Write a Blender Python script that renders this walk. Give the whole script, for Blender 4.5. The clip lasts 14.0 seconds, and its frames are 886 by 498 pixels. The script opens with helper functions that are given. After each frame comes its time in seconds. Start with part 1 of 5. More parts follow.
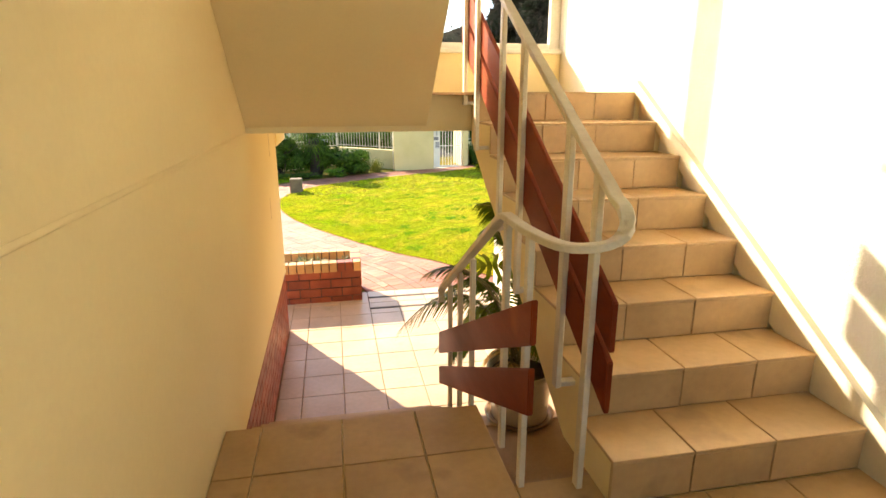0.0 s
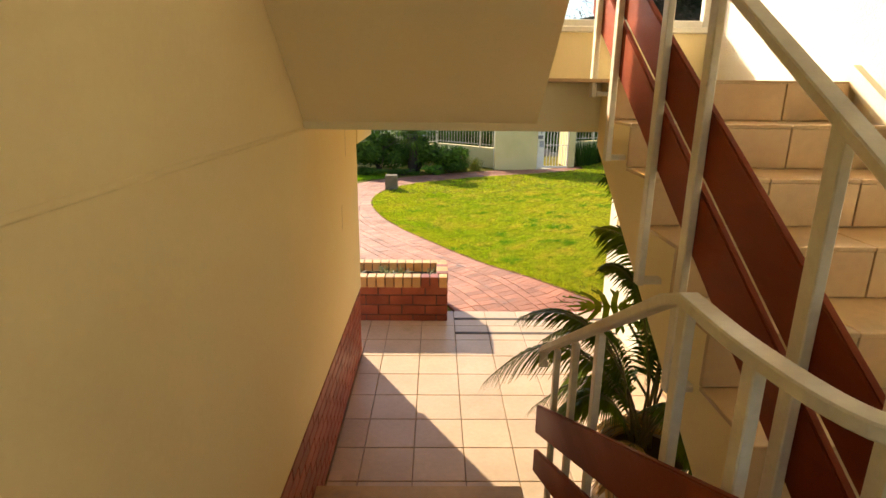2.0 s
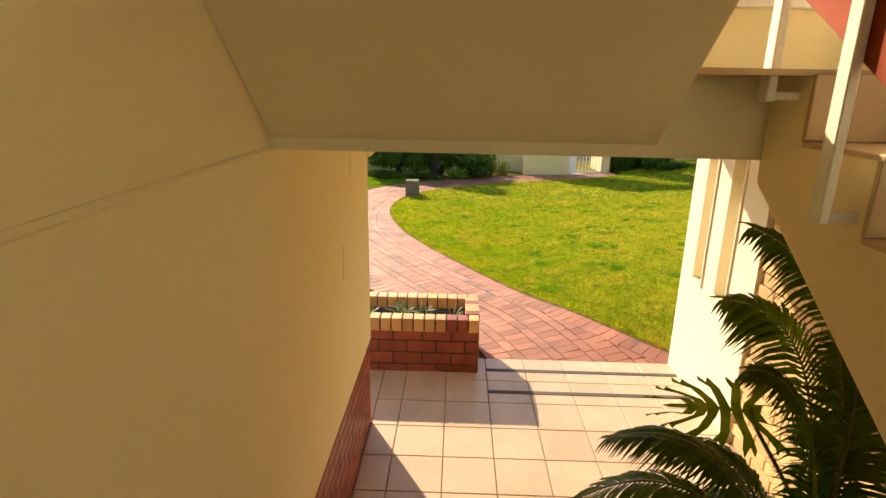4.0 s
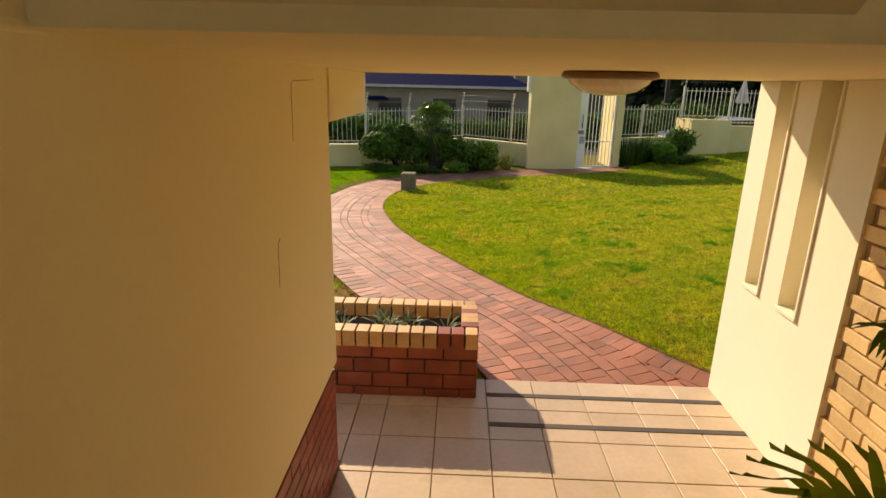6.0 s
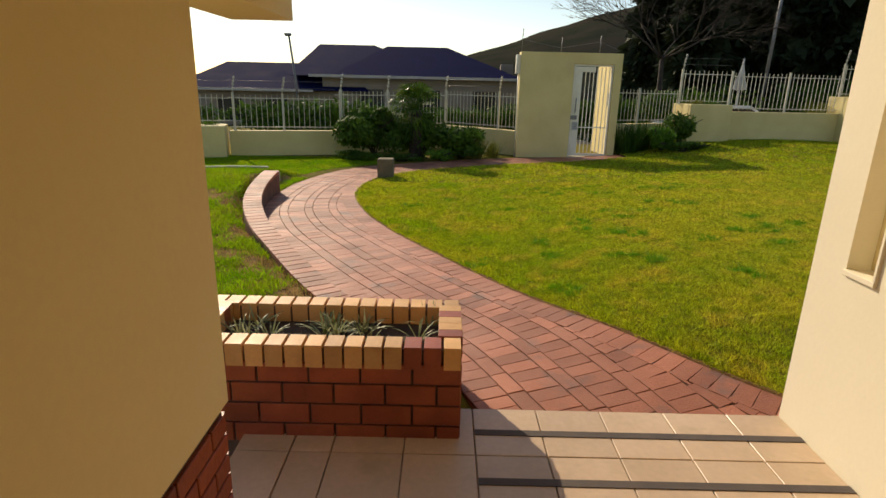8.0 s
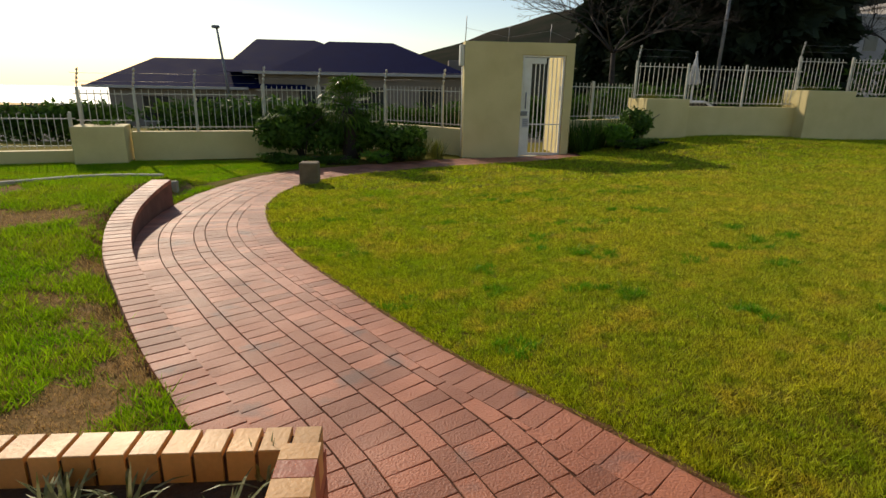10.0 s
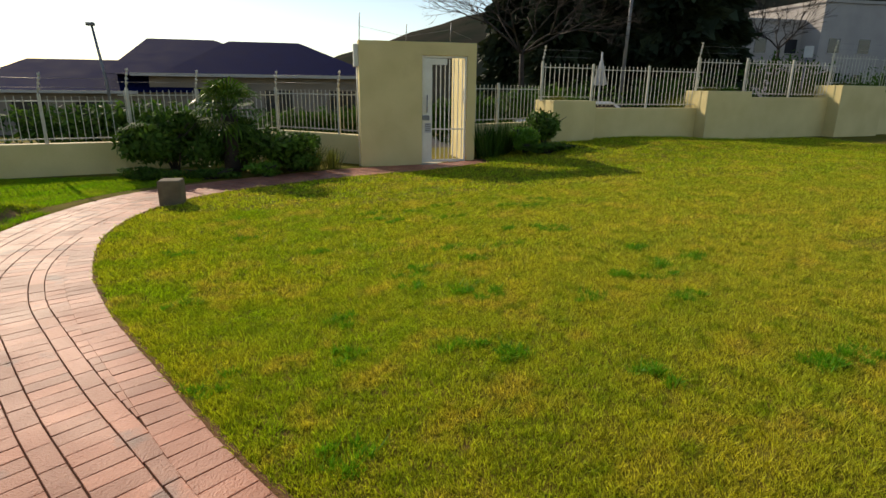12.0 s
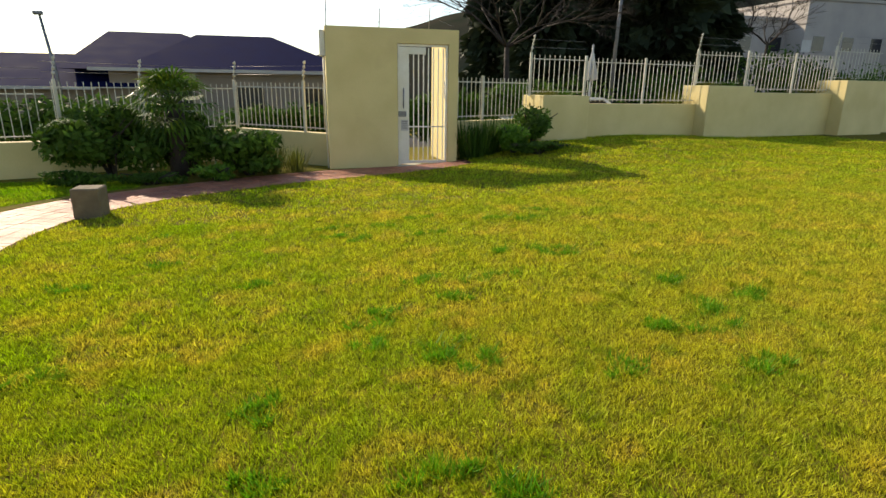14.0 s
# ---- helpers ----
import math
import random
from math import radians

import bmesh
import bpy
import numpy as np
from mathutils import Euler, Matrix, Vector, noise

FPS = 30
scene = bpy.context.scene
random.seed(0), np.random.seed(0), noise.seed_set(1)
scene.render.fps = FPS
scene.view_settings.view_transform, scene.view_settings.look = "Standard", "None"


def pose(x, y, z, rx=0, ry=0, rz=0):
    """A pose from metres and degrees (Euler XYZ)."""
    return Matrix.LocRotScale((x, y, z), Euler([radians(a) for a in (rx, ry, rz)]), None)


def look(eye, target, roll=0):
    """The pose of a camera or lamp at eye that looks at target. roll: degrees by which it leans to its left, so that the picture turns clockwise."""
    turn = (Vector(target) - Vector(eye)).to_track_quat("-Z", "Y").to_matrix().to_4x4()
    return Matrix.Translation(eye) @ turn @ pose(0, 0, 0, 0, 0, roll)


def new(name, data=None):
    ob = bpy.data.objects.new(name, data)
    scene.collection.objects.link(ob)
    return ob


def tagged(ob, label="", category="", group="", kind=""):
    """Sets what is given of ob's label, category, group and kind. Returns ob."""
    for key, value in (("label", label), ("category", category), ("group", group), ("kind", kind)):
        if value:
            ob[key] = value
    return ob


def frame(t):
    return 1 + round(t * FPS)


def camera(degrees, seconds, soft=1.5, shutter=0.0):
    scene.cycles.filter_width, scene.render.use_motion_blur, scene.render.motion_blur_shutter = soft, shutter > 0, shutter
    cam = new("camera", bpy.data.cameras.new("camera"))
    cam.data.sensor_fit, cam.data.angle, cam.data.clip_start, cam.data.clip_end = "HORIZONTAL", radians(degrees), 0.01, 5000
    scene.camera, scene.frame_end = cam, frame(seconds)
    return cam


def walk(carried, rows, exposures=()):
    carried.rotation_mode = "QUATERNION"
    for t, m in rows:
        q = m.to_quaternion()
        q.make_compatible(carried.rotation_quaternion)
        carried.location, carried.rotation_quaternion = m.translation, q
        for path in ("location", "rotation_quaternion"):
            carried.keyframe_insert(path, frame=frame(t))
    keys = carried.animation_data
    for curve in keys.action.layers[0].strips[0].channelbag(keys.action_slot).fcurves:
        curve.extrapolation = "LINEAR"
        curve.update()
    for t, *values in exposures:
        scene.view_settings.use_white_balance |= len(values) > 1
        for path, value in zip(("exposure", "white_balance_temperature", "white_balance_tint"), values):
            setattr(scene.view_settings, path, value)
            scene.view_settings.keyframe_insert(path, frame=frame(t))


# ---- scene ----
cam = camera(77.0, 14.0)
METRES, EYE, TILT, LEAN, TURN = 8.0, 1.46, 1.75, 0.25, -11.1
ROWS = [
    (0.0, 0.0, 0.0, 0.0, 0.07, -17.44, -0.21),
    (0.5, -0.0056, 0.0321, -0.0013, 4.56, -17.46, -0.33),
    (1.0, -0.0078, 0.0583, -0.0055, 7.03, -17.59, -0.39),
    (1.5, -0.0029, 0.0911, -0.0073, 9.17, -17.67, -0.44),
    (2.0, -0.0075, 0.1163, -0.0096, 10.48, -17.85, -0.54),
    (2.5, -0.021, 0.1489, -0.0068, 11.54, -17.84, -0.47),
    (3.0, -0.0282, 0.1797, -0.0075, 11.9, -17.95, -0.74),
    (3.5, -0.0349, 0.2185, -0.0108, 12.36, -18.03, -0.9),
    (4.0, -0.0461, 0.2541, -0.0151, 12.72, -18.03, -0.91),
    (6.5, -0.0634, 0.3831, -0.0654, 12.95, -18.19, -1.13),
    (7.0, -0.0687, 0.4108, -0.0817, 12.62, -18.14, -1.16),
    (9.5, -0.0769, 0.631, -0.1282, 8.34, -18.23, -1.13),
    (10.0, -0.069, 0.6677, -0.1293, 6.77, -18.15, -1.1),
    (10.5, -0.0539, 0.6986, -0.129, 5.24, -18.08, -1.01),
    (11.0, -0.0433, 0.7353, -0.1323, 3.27, -18.01, -1.01),
    (11.5, -0.0265, 0.7667, -0.1327, 1.04, -17.98, -0.99),
    (12.0, -0.0111, 0.7907, -0.1278, -0.92, -17.9, -0.99),
    (12.5, -0.0133, 0.8109, -0.1279, -2.52, -17.88, -1.08),
    (13.0, -0.0172, 0.8386, -0.1333, -3.15, -17.85, -1.09),
    (13.5, -0.0107, 0.8862, -0.1373, -3.22, -17.87, -1.16),
    (14.0, 0.0016, 0.9509, -0.1474, -2.65, -17.96, -1.14),
]
walk(cam, [(t, pose(0, 0, EYE, TILT, LEAN, TURN) @ pose(METRES * x, METRES * y, METRES * z, 90 + pitch, roll, yaw)) for t, x, y, z, yaw, pitch, roll in ROWS],
     exposures=[(0.0, 2.2, 8000, 14), (1.0, 1.65, 8100, 14), (2.0, 1.42, 8000, 13), (3.5, 1.4, 8200, 13), (4.2, 1.28, 8300, 13), (6.3, 0.7, 8500, 13), (7.2, 0.55, 8300, 13), (9.3, 0.05, 7900, 13), (11.0, 0.18, 7600, 12), (12.5, 0.4, 7700, 12), (13.2, 0.6, 7800, 12), (14.0, 0.85, 7900, 12)])

# ---- light ----
SUN = Vector((-0.437, 0.757, 0.485))          # towards the sun: ahead and to the sea side, 29 degrees up
world = bpy.data.worlds.new("sky")
scene.world = world
world.use_nodes = True
wn = world.node_tree
sky = wn.nodes.new("ShaderNodeTexSky")
sky.sky_type, sky.sun_disc = "NISHITA", False
sky.sun_elevation, sky.sun_rotation = radians(29), radians(-30)
sky.air_density, sky.dust_density, sky.ozone_density = 1.0, 0.25, 2.5
wn.links.new(sky.outputs[0], wn.nodes["Background"].inputs[0])
wn.nodes["Background"].inputs[1].default_value = 0.115
lamp = bpy.data.lights.new("sun", "SUN")
lamp.energy, lamp.angle, lamp.color = 3.6, radians(0.5), (1.0, 0.93, 0.80)
new("sun", lamp).matrix_world = look(SUN * 30, (0, 0, 0))


# ---- materials ----
def mat(name, a, b, scale=3.0, rough=0.7, bump=0.15, fine=60.0, metal=0.0, spread=0.0, spots=None, stretch=(1, 1, 1), gloss=0.5, grain=0.24):
    """Two-scale noise between the colours a and b, fine relief; spread: brightness change piece by piece; spots: a third colour in patches."""
    m = bpy.data.materials.new(name)
    m.use_nodes = True
    nt = m.node_tree
    L, N = nt.links.new, nt.nodes
    bs = N["Principled BSDF"]
    bs.inputs["Metallic"].default_value, bs.inputs["Specular IOR Level"].default_value = metal, gloss
    co = N.new("ShaderNodeNewGeometry")
    mp = N.new("ShaderNodeMapping")
    mp.inputs["Scale"].default_value = stretch
    L(co.outputs["Position"], mp.inputs[0])
    n1, n2 = N.new("ShaderNodeTexNoise"), N.new("ShaderNodeTexNoise")
    n1.inputs["Scale"].default_value, n1.inputs["Detail"].default_value = scale, 5
    n2.inputs["Scale"].default_value, n2.inputs["Detail"].default_value = fine, 3
    L(mp.outputs[0], n1.inputs[0]), L(mp.outputs[0], n2.inputs[0])
    mx = N.new("ShaderNodeMix")
    mx.data_type = "RGBA"
    ra = N.new("ShaderNodeMapRange")
    ra.inputs[1].default_value, ra.inputs[2].default_value = 0.32, 0.68
    L(n1.outputs[0], ra.inputs[0]), L(ra.outputs[0], mx.inputs[0])
    mx.inputs[6].default_value, mx.inputs[7].default_value = (*a, 1), (*b, 1)
    out = mx.outputs[2]
    if spots:
        n3 = N.new("ShaderNodeTexNoise")
        n3.inputs["Scale"].default_value, n3.inputs["Detail"].default_value = spots[1], 6
        L(co.outputs["Position"], n3.inputs[0])
        r3 = N.new("ShaderNodeMapRange")
        r3.inputs[1].default_value, r3.inputs[2].default_value = spots[2], spots[2] + 0.1
        L(n3.outputs[0], r3.inputs[0])
        m3 = N.new("ShaderNodeMix")
        m3.data_type = "RGBA"
        L(r3.outputs[0], m3.inputs[0]), L(out, m3.inputs[6])
        m3.inputs[7].default_value = (*spots[0], 1)
        out = m3.outputs[2]
    hs = N.new("ShaderNodeHueSaturation")
    L(out, hs.inputs["Color"])
    ad = N.new("ShaderNodeMath")
    ad.operation = "MULTIPLY_ADD"
    L(n2.outputs[0], ad.inputs[0])
    ad.inputs[1].default_value, ad.inputs[2].default_value = grain, 1 - grain / 2
    val = ad.outputs[0]
    if spread:
        oi = N.new("ShaderNodeObjectInfo")
        sm = N.new("ShaderNodeMath")
        sm.operation = "ADD"
        L(oi.outputs["Random"], sm.inputs[0]), L(co.outputs["Random Per Island"], sm.inputs[1])
        fr = N.new("ShaderNodeMath")
        fr.operation = "FRACT"
        L(sm.outputs[0], fr.inputs[0])
        m2 = N.new("ShaderNodeMath")
        m2.operation = "MULTIPLY_ADD"
        L(fr.outputs[0], m2.inputs[0])
        m2.inputs[1].default_value, m2.inputs[2].default_value = 2 * spread, 1 - spread
        m4 = N.new("ShaderNodeMath")
        m4.operation = "MULTIPLY"
        L(val, m4.inputs[0]), L(m2.outputs[0], m4.inputs[1])
        val = m4.outputs[0]
    L(val, hs.inputs["Value"])
    L(hs.outputs[0], bs.inputs["Base Color"])
    rr = N.new("ShaderNodeMath")
    rr.operation = "MULTIPLY_ADD"
    L(n1.outputs[0], rr.inputs[0])
    rr.inputs[1].default_value, rr.inputs[2].default_value = 0.25, rough - 0.12
    L(rr.outputs[0], bs.inputs["Roughness"])
    if bump:
        bp = N.new("ShaderNodeBump")
        bp.inputs["Strength"].default_value, bp.inputs["Distance"].default_value = bump, 0.01
        L(n2.outputs[0], bp.inputs["Height"]), L(bp.outputs[0], bs.inputs["Normal"])
    return m


def leafy(name, a, b, scale=2.0, rough=0.45, glow=0.35, spots=None, spread=0.25):
    """Leaf material that lets some light through."""
    m = mat(name, a, b, scale, rough, 0.0, 25.0, 0.0, spread, spots, gloss=0.2)
    nt = m.node_tree
    L, N = nt.links.new, nt.nodes
    bs = N["Principled BSDF"]
    tr, mixer = N.new("ShaderNodeBsdfTranslucent"), N.new("ShaderNodeMixShader")
    L(bs.inputs["Base Color"].links[0].from_socket, tr.inputs[0])
    mixer.inputs[0].default_value = glow
    L(bs.outputs[0], mixer.inputs[1]), L(tr.outputs[0], mixer.inputs[2])
    L(mixer.outputs[0], N["Material Output"].inputs[0])
    return m


CREAM = mat("cream_plaster", (0.86, 0.73, 0.43), (0.83, 0.69, 0.39), 0.9, 0.75, 0.05, 45, grain=0.06)
CREAM_OUT = mat("weathered_cream_plaster", (0.71, 0.585, 0.285), (0.63, 0.515, 0.24), 1.6, 0.8, 0.12, 40, grain=0.12, spots=((0.62, 0.50, 0.24), 0.9, 0.60))
PALE = mat("pale_cream_plaster", (0.80, 0.73, 0.56), (0.76, 0.69, 0.52), 1.2, 0.75, 0.05, 45, grain=0.06)
WHITE_WALL = mat("white_textured_plaster", (0.74, 0.71, 0.62), (0.70, 0.66, 0.57), 2.0, 0.8, 0.35, 90, grain=0.1)
TILE = mat("beige_ceramic_tile", (0.62, 0.46, 0.32), (0.52, 0.375, 0.25), 2.6, 0.36, 0.04, 30, spread=0.06, spots=((0.50, 0.37, 0.24), 3.0, 0.60))
STEP_TILE = mat("tan_ceramic_step_tile", (0.56, 0.375, 0.185), (0.46, 0.29, 0.13), 2.6, 0.38, 0.04, 30, spread=0.06, spots=((0.38, 0.25, 0.12), 3.0, 0.60))
GROUT = mat("brown_grout", (0.36, 0.25, 0.17), (0.42, 0.30, 0.20), 6, 0.9, 0.2)
STRIP = mat("dark_rubber_strip", (0.07, 0.055, 0.05), (0.10, 0.08, 0.07), 8, 0.8, 0.2)
BRICK_RED = mat("red_glazed_brick", (0.36, 0.085, 0.035), (0.24, 0.05, 0.022), 5, 0.45, 0.2, 50, spread=0.22)
BRICK_GOLD = mat("golden_face_brick", (0.70, 0.40, 0.16), (0.54, 0.28, 0.10), 5, 0.52, 0.2, 60, spread=0.22)
BRICK_BUFF = mat("buff_face_brick", (0.66, 0.44, 0.20), (0.54, 0.34, 0.15), 5, 0.65, 0.25, 60, spread=0.18)
MORTAR = mat("dark_mortar", (0.10, 0.06, 0.045), (0.15, 0.09, 0.07), 9, 0.95, 0.3)
MORTAR_PALE = mat("pale_mortar", (0.34, 0.25, 0.16), (0.40, 0.30, 0.20), 9, 0.95, 0.3)
PAVER = mat("worn_red_clay_paver", (0.43, 0.160, 0.092), (0.32, 0.108, 0.060), 2.2, 0.6, 0.6, 95, spread=0.26, spots=((0.24, 0.115, 0.085), 3.1, 0.60), grain=0.4)
JOINT = mat("dark_paver_joint", (0.065, 0.036, 0.026), (0.10, 0.056, 0.040), 7, 0.95, 0.4, gloss=0.0)
# white steel of the fence, darkened in colour to stand for backlit shade
FENCE_METAL = mat("backlit_shade_white_steel", (0.60, 0.57, 0.48), (0.50, 0.47, 0.39), 5, 0.5, 0.05, 60, gloss=0.3)
WHITE_METAL = mat("white_painted_steel", (0.80, 0.77, 0.68), (0.72, 0.68, 0.57), 5, 0.4, 0.05, 60)
CREAM_METAL = mat("cream_painted_steel", (0.78, 0.72, 0.58), (0.66, 0.58, 0.42), 7, 0.42, 0.08, 60, spots=((0.40, 0.27, 0.15), 14.0, 0.70))
WOOD = mat("red_brown_varnished_wood", (0.27, 0.046, 0.012), (0.18, 0.028, 0.008), 4, 0.5, 0.08, 40, gloss=0.10, spots=((0.32, 0.065, 0.016), 3, 0.62), stretch=(1, 0.3, 1))
SOIL = mat("dark_soil", (0.045, 0.03, 0.022), (0.09, 0.06, 0.04), 9, 0.95, 0.9, 60)
SOIL_EDGE = mat("bare_brown_soil", (0.15, 0.08, 0.04), (0.21, 0.12, 0.06), 9, 0.95, 0.9, 60, gloss=0.05)
STRAW = leafy("dry_straw_blade", (0.56, 0.37, 0.16), (0.38, 0.27, 0.09), 3, 0.7, 0.3, spread=0.5)
EARTH = mat("dry_earth_and_turf", (0.17, 0.11, 0.045), (0.33, 0.20, 0.085), 14, 0.95, 1.0, 50, spots=((0.28, 0.17, 0.08), 4.1, 0.55), gloss=0.05)
LAWN = mat("lawn_thatch", (0.13, 0.13, 0.016), (0.19, 0.15, 0.026), 2.5, 0.95, 0.9, 45, spots=((0.16, 0.11, 0.03), 9.0, 0.55), gloss=0.05, grain=0.6)


def drying_grass():
    """Lawn blades: green beside the path, drier and straw-coloured away from it, mottled tuft by tuft."""
    m = leafy("grass_blade", (0.30, 0.44, 0.014), (0.50, 0.49, 0.028), 1.6, 0.6, 0.45, spread=0.7, spots=((0.55, 0.48, 0.045), 2.3, 0.53))
    N, L = m.node_tree.nodes, m.node_tree.links.new
    hs = [n for n in N if n.type == "HUE_SAT"][0]
    old = hs.inputs["Color"].links[0].from_socket
    geo, sep = N.new("ShaderNodeNewGeometry"), N.new("ShaderNodeSeparateXYZ")
    L(geo.outputs["Position"], sep.inputs[0])
    side = N.new("ShaderNodeMapRange")
    side.inputs[1].default_value, side.inputs[2].default_value, side.inputs[4].default_value = 0.3, 5.0, 0.45
    L(sep.outputs[0], side.inputs[0])
    clump = N.new("ShaderNodeTexNoise")
    clump.inputs["Scale"].default_value, clump.inputs["Detail"].default_value = 7.0, 4
    L(geo.outputs["Position"], clump.inputs[0])
    dry = N.new("ShaderNodeMix")
    dry.data_type = "RGBA"
    dry.inputs[7].default_value = (0.70, 0.57, 0.075, 1)
    back, both = N.new("ShaderNodeMapRange"), N.new("ShaderNodeMath")
    back.inputs[1].default_value, back.inputs[2].default_value, back.inputs[3].default_value, back.inputs[4].default_value = 10.5, 16.0, 1.0, 0.0
    L(sep.outputs[1], back.inputs[0])
    both.operation = "MULTIPLY"
    L(side.outputs[0], both.inputs[0]), L(back.outputs[0], both.inputs[1])
    L(both.outputs[0], dry.inputs[0]), L(old, dry.inputs[6])
    rng = N.new("ShaderNodeMapRange")
    rng.inputs[1].default_value, rng.inputs[2].default_value = 0.50, 0.66
    rng.inputs[4].default_value = 0.75
    L(clump.outputs[0], rng.inputs[0])
    mot = N.new("ShaderNodeMix")
    mot.data_type = "RGBA"
    mot.inputs[7].default_value = (0.23, 0.33, 0.012, 1)
    L(rng.outputs[0], mot.inputs[0]), L(dry.outputs[2], mot.inputs[6])
    L(mot.outputs[2], hs.inputs["Color"])
    return m


GRASS = drying_grass()
WEED = leafy("dark_green_clover", (0.10, 0.30, 0.012), (0.15, 0.36, 0.015), 3, 0.6, 0.4)
ROUGH_GRASS = leafy("rough_grass_blade", (0.18, 0.40, 0.008), (0.34, 0.43, 0.022), 1.6, 0.6, 0.5, spread=0.45)
PALM = leafy("palm_leaf", (0.05, 0.11, 0.010), (0.13, 0.18, 0.015), 3, 0.35, 0.5)
STALK = mat("palm_stalk", (0.16, 0.17, 0.05), (0.22, 0.19, 0.08), 6, 0.5, 0.2)
SHRUB = leafy("dark_shrub_leaf", (0.035, 0.085, 0.010), (0.075, 0.15, 0.018), 2, 0.7, 0.3, spread=0.4)
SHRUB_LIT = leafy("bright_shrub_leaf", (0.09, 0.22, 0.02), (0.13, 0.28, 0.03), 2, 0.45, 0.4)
REED = leafy("yellow_green_reed_leaf", (0.16, 0.17, 0.03), (0.09, 0.11, 0.02), 2, 0.5, 0.4)
STRIPY = leafy("striped_grassy_leaf", (0.44, 0.45, 0.27), (0.14, 0.18, 0.05), 30, 0.4, 0.3)
NEEDLE = leafy("conifer_foliage", (0.020, 0.032, 0.014), (0.036, 0.050, 0.022), 0.6, 0.7, 0.1)
BARK = mat("grey_brown_bark", (0.048, 0.035, 0.027), (0.028, 0.021, 0.017), 6, 0.95, 0.8, 30)
STONE = mat("brown_concrete_block", (0.19, 0.145, 0.085), (0.14, 0.105, 0.065), 7, 0.9, 0.6, 50)
KERB = mat("pale_edging_stone", (0.46, 0.42, 0.33), (0.36, 0.33, 0.26), 6, 0.9, 0.5)
ROOF = mat("blue_grey_roof_tile", (0.005, 0.009, 0.055), (0.008, 0.013, 0.065), 1.2, 0.9, 0.3, 12, gloss=0.03)
HOUSE = mat("taupe_house_plaster", (0.30, 0.24, 0.19), (0.25, 0.20, 0.16), 1.0, 0.85, 0.2)
FASCIA = mat("pale_fascia_board", (0.50, 0.46, 0.42), (0.44, 0.41, 0.37), 2, 0.6, 0.1)
GREYWALL = mat("pale_grey_building_plaster", (0.42, 0.38, 0.35), (0.35, 0.32, 0.30), 0.6, 0.85, 0.2)
DARKWIN = mat("dark_window_glass", (0.02, 0.022, 0.028), (0.03, 0.03, 0.035), 2, 0.15, 0.0)
ASPHALT = mat("asphalt", (0.05, 0.05, 0.052), (0.07, 0.068, 0.066), 2, 0.95, 0.5, 80, gloss=0.1)
VELD = mat("dark_hillside_scrub", (0.028, 0.034, 0.024), (0.05, 0.044, 0.034), 0.02, 0.95, 0.0, 0.3, gloss=0.0)
SEA = mat("sea_water", (0.10, 0.15, 0.20), (0.13, 0.18, 0.23), 0.01, 0.22, 0.0)
CARPAINT = mat("white_car_paint", (0.75, 0.76, 0.78), (0.70, 0.71, 0.73), 2, 0.2, 0.0)
RUBBER = mat("black_rubber", (0.02, 0.02, 0.02), (0.03, 0.03, 0.03), 8, 0.8, 0.2)
GALV = mat("galvanised_steel", (0.22, 0.22, 0.23), (0.17, 0.17, 0.18), 6, 0.5, 0.1, metal=0.6)
GLAZE = mat("white_glazed_pot", (0.62, 0.55, 0.44), (0.52, 0.45, 0.35), 5, 0.35, 0.1)
OPAL = mat("frosted_lamp_glass", (0.70, 0.62, 0.47), (0.62, 0.54, 0.40), 6, 0.25, 0.02)
BRASS = mat("brown_lamp_rim", (0.24, 0.14, 0.07), (0.18, 0.10, 0.05), 8, 0.4, 0.05)
YELLOW = mat("faded_yellow_plate", (0.45, 0.30, 0.04), (0.40, 0.26, 0.04), 9, 0.5, 0.05)
SIGN = mat("grey_sign_back", (0.50, 0.50, 0.50), (0.42, 0.42, 0.42), 5, 0.5, 0.05)

GLASS = bpy.data.materials.new("window_glass")
GLASS.use_nodes = True
_g = GLASS.node_tree.nodes["Principled BSDF"]
_g.inputs["Transmission Weight"].default_value, _g.inputs["Roughness"].default_value, _g.inputs["IOR"].default_value = 1.0, 0.0, 1.1

# ---- helpers ----
WORLD_OF = {}


def thing(name, at, label, category, group="", kind=""):
    ob = new(name)
    ob.location = at
    ob.empty_display_size = 0.1
    WORLD_OF[ob] = Matrix.Translation(at)
    return tagged(ob, label, category, group, kind)


def link_mesh(name, me, material, parent=None, label="", m=None):
    ob = new(name, me)
    if material and not me.materials:
        me.materials.append(material)
    m = m or Matrix.Identity(4)
    WORLD_OF[ob] = m
    if parent:
        ob.parent = parent
        ob.matrix_parent_inverse = WORLD_OF[parent].inverted()
    ob.matrix_basis = m
    if label:
        ob["label"] = label
    return ob


def part(name, bm, material, parent=None, label=""):
    me = bpy.data.meshes.new(name)
    bm.normal_update()
    bm.to_mesh(me)
    bm.free()
    return link_mesh(name, me, material, parent, label)


def solid(name, bm, material, label, category, kind="structure", group=""):
    return tagged(part(name, bm, material), label, category, group, kind)


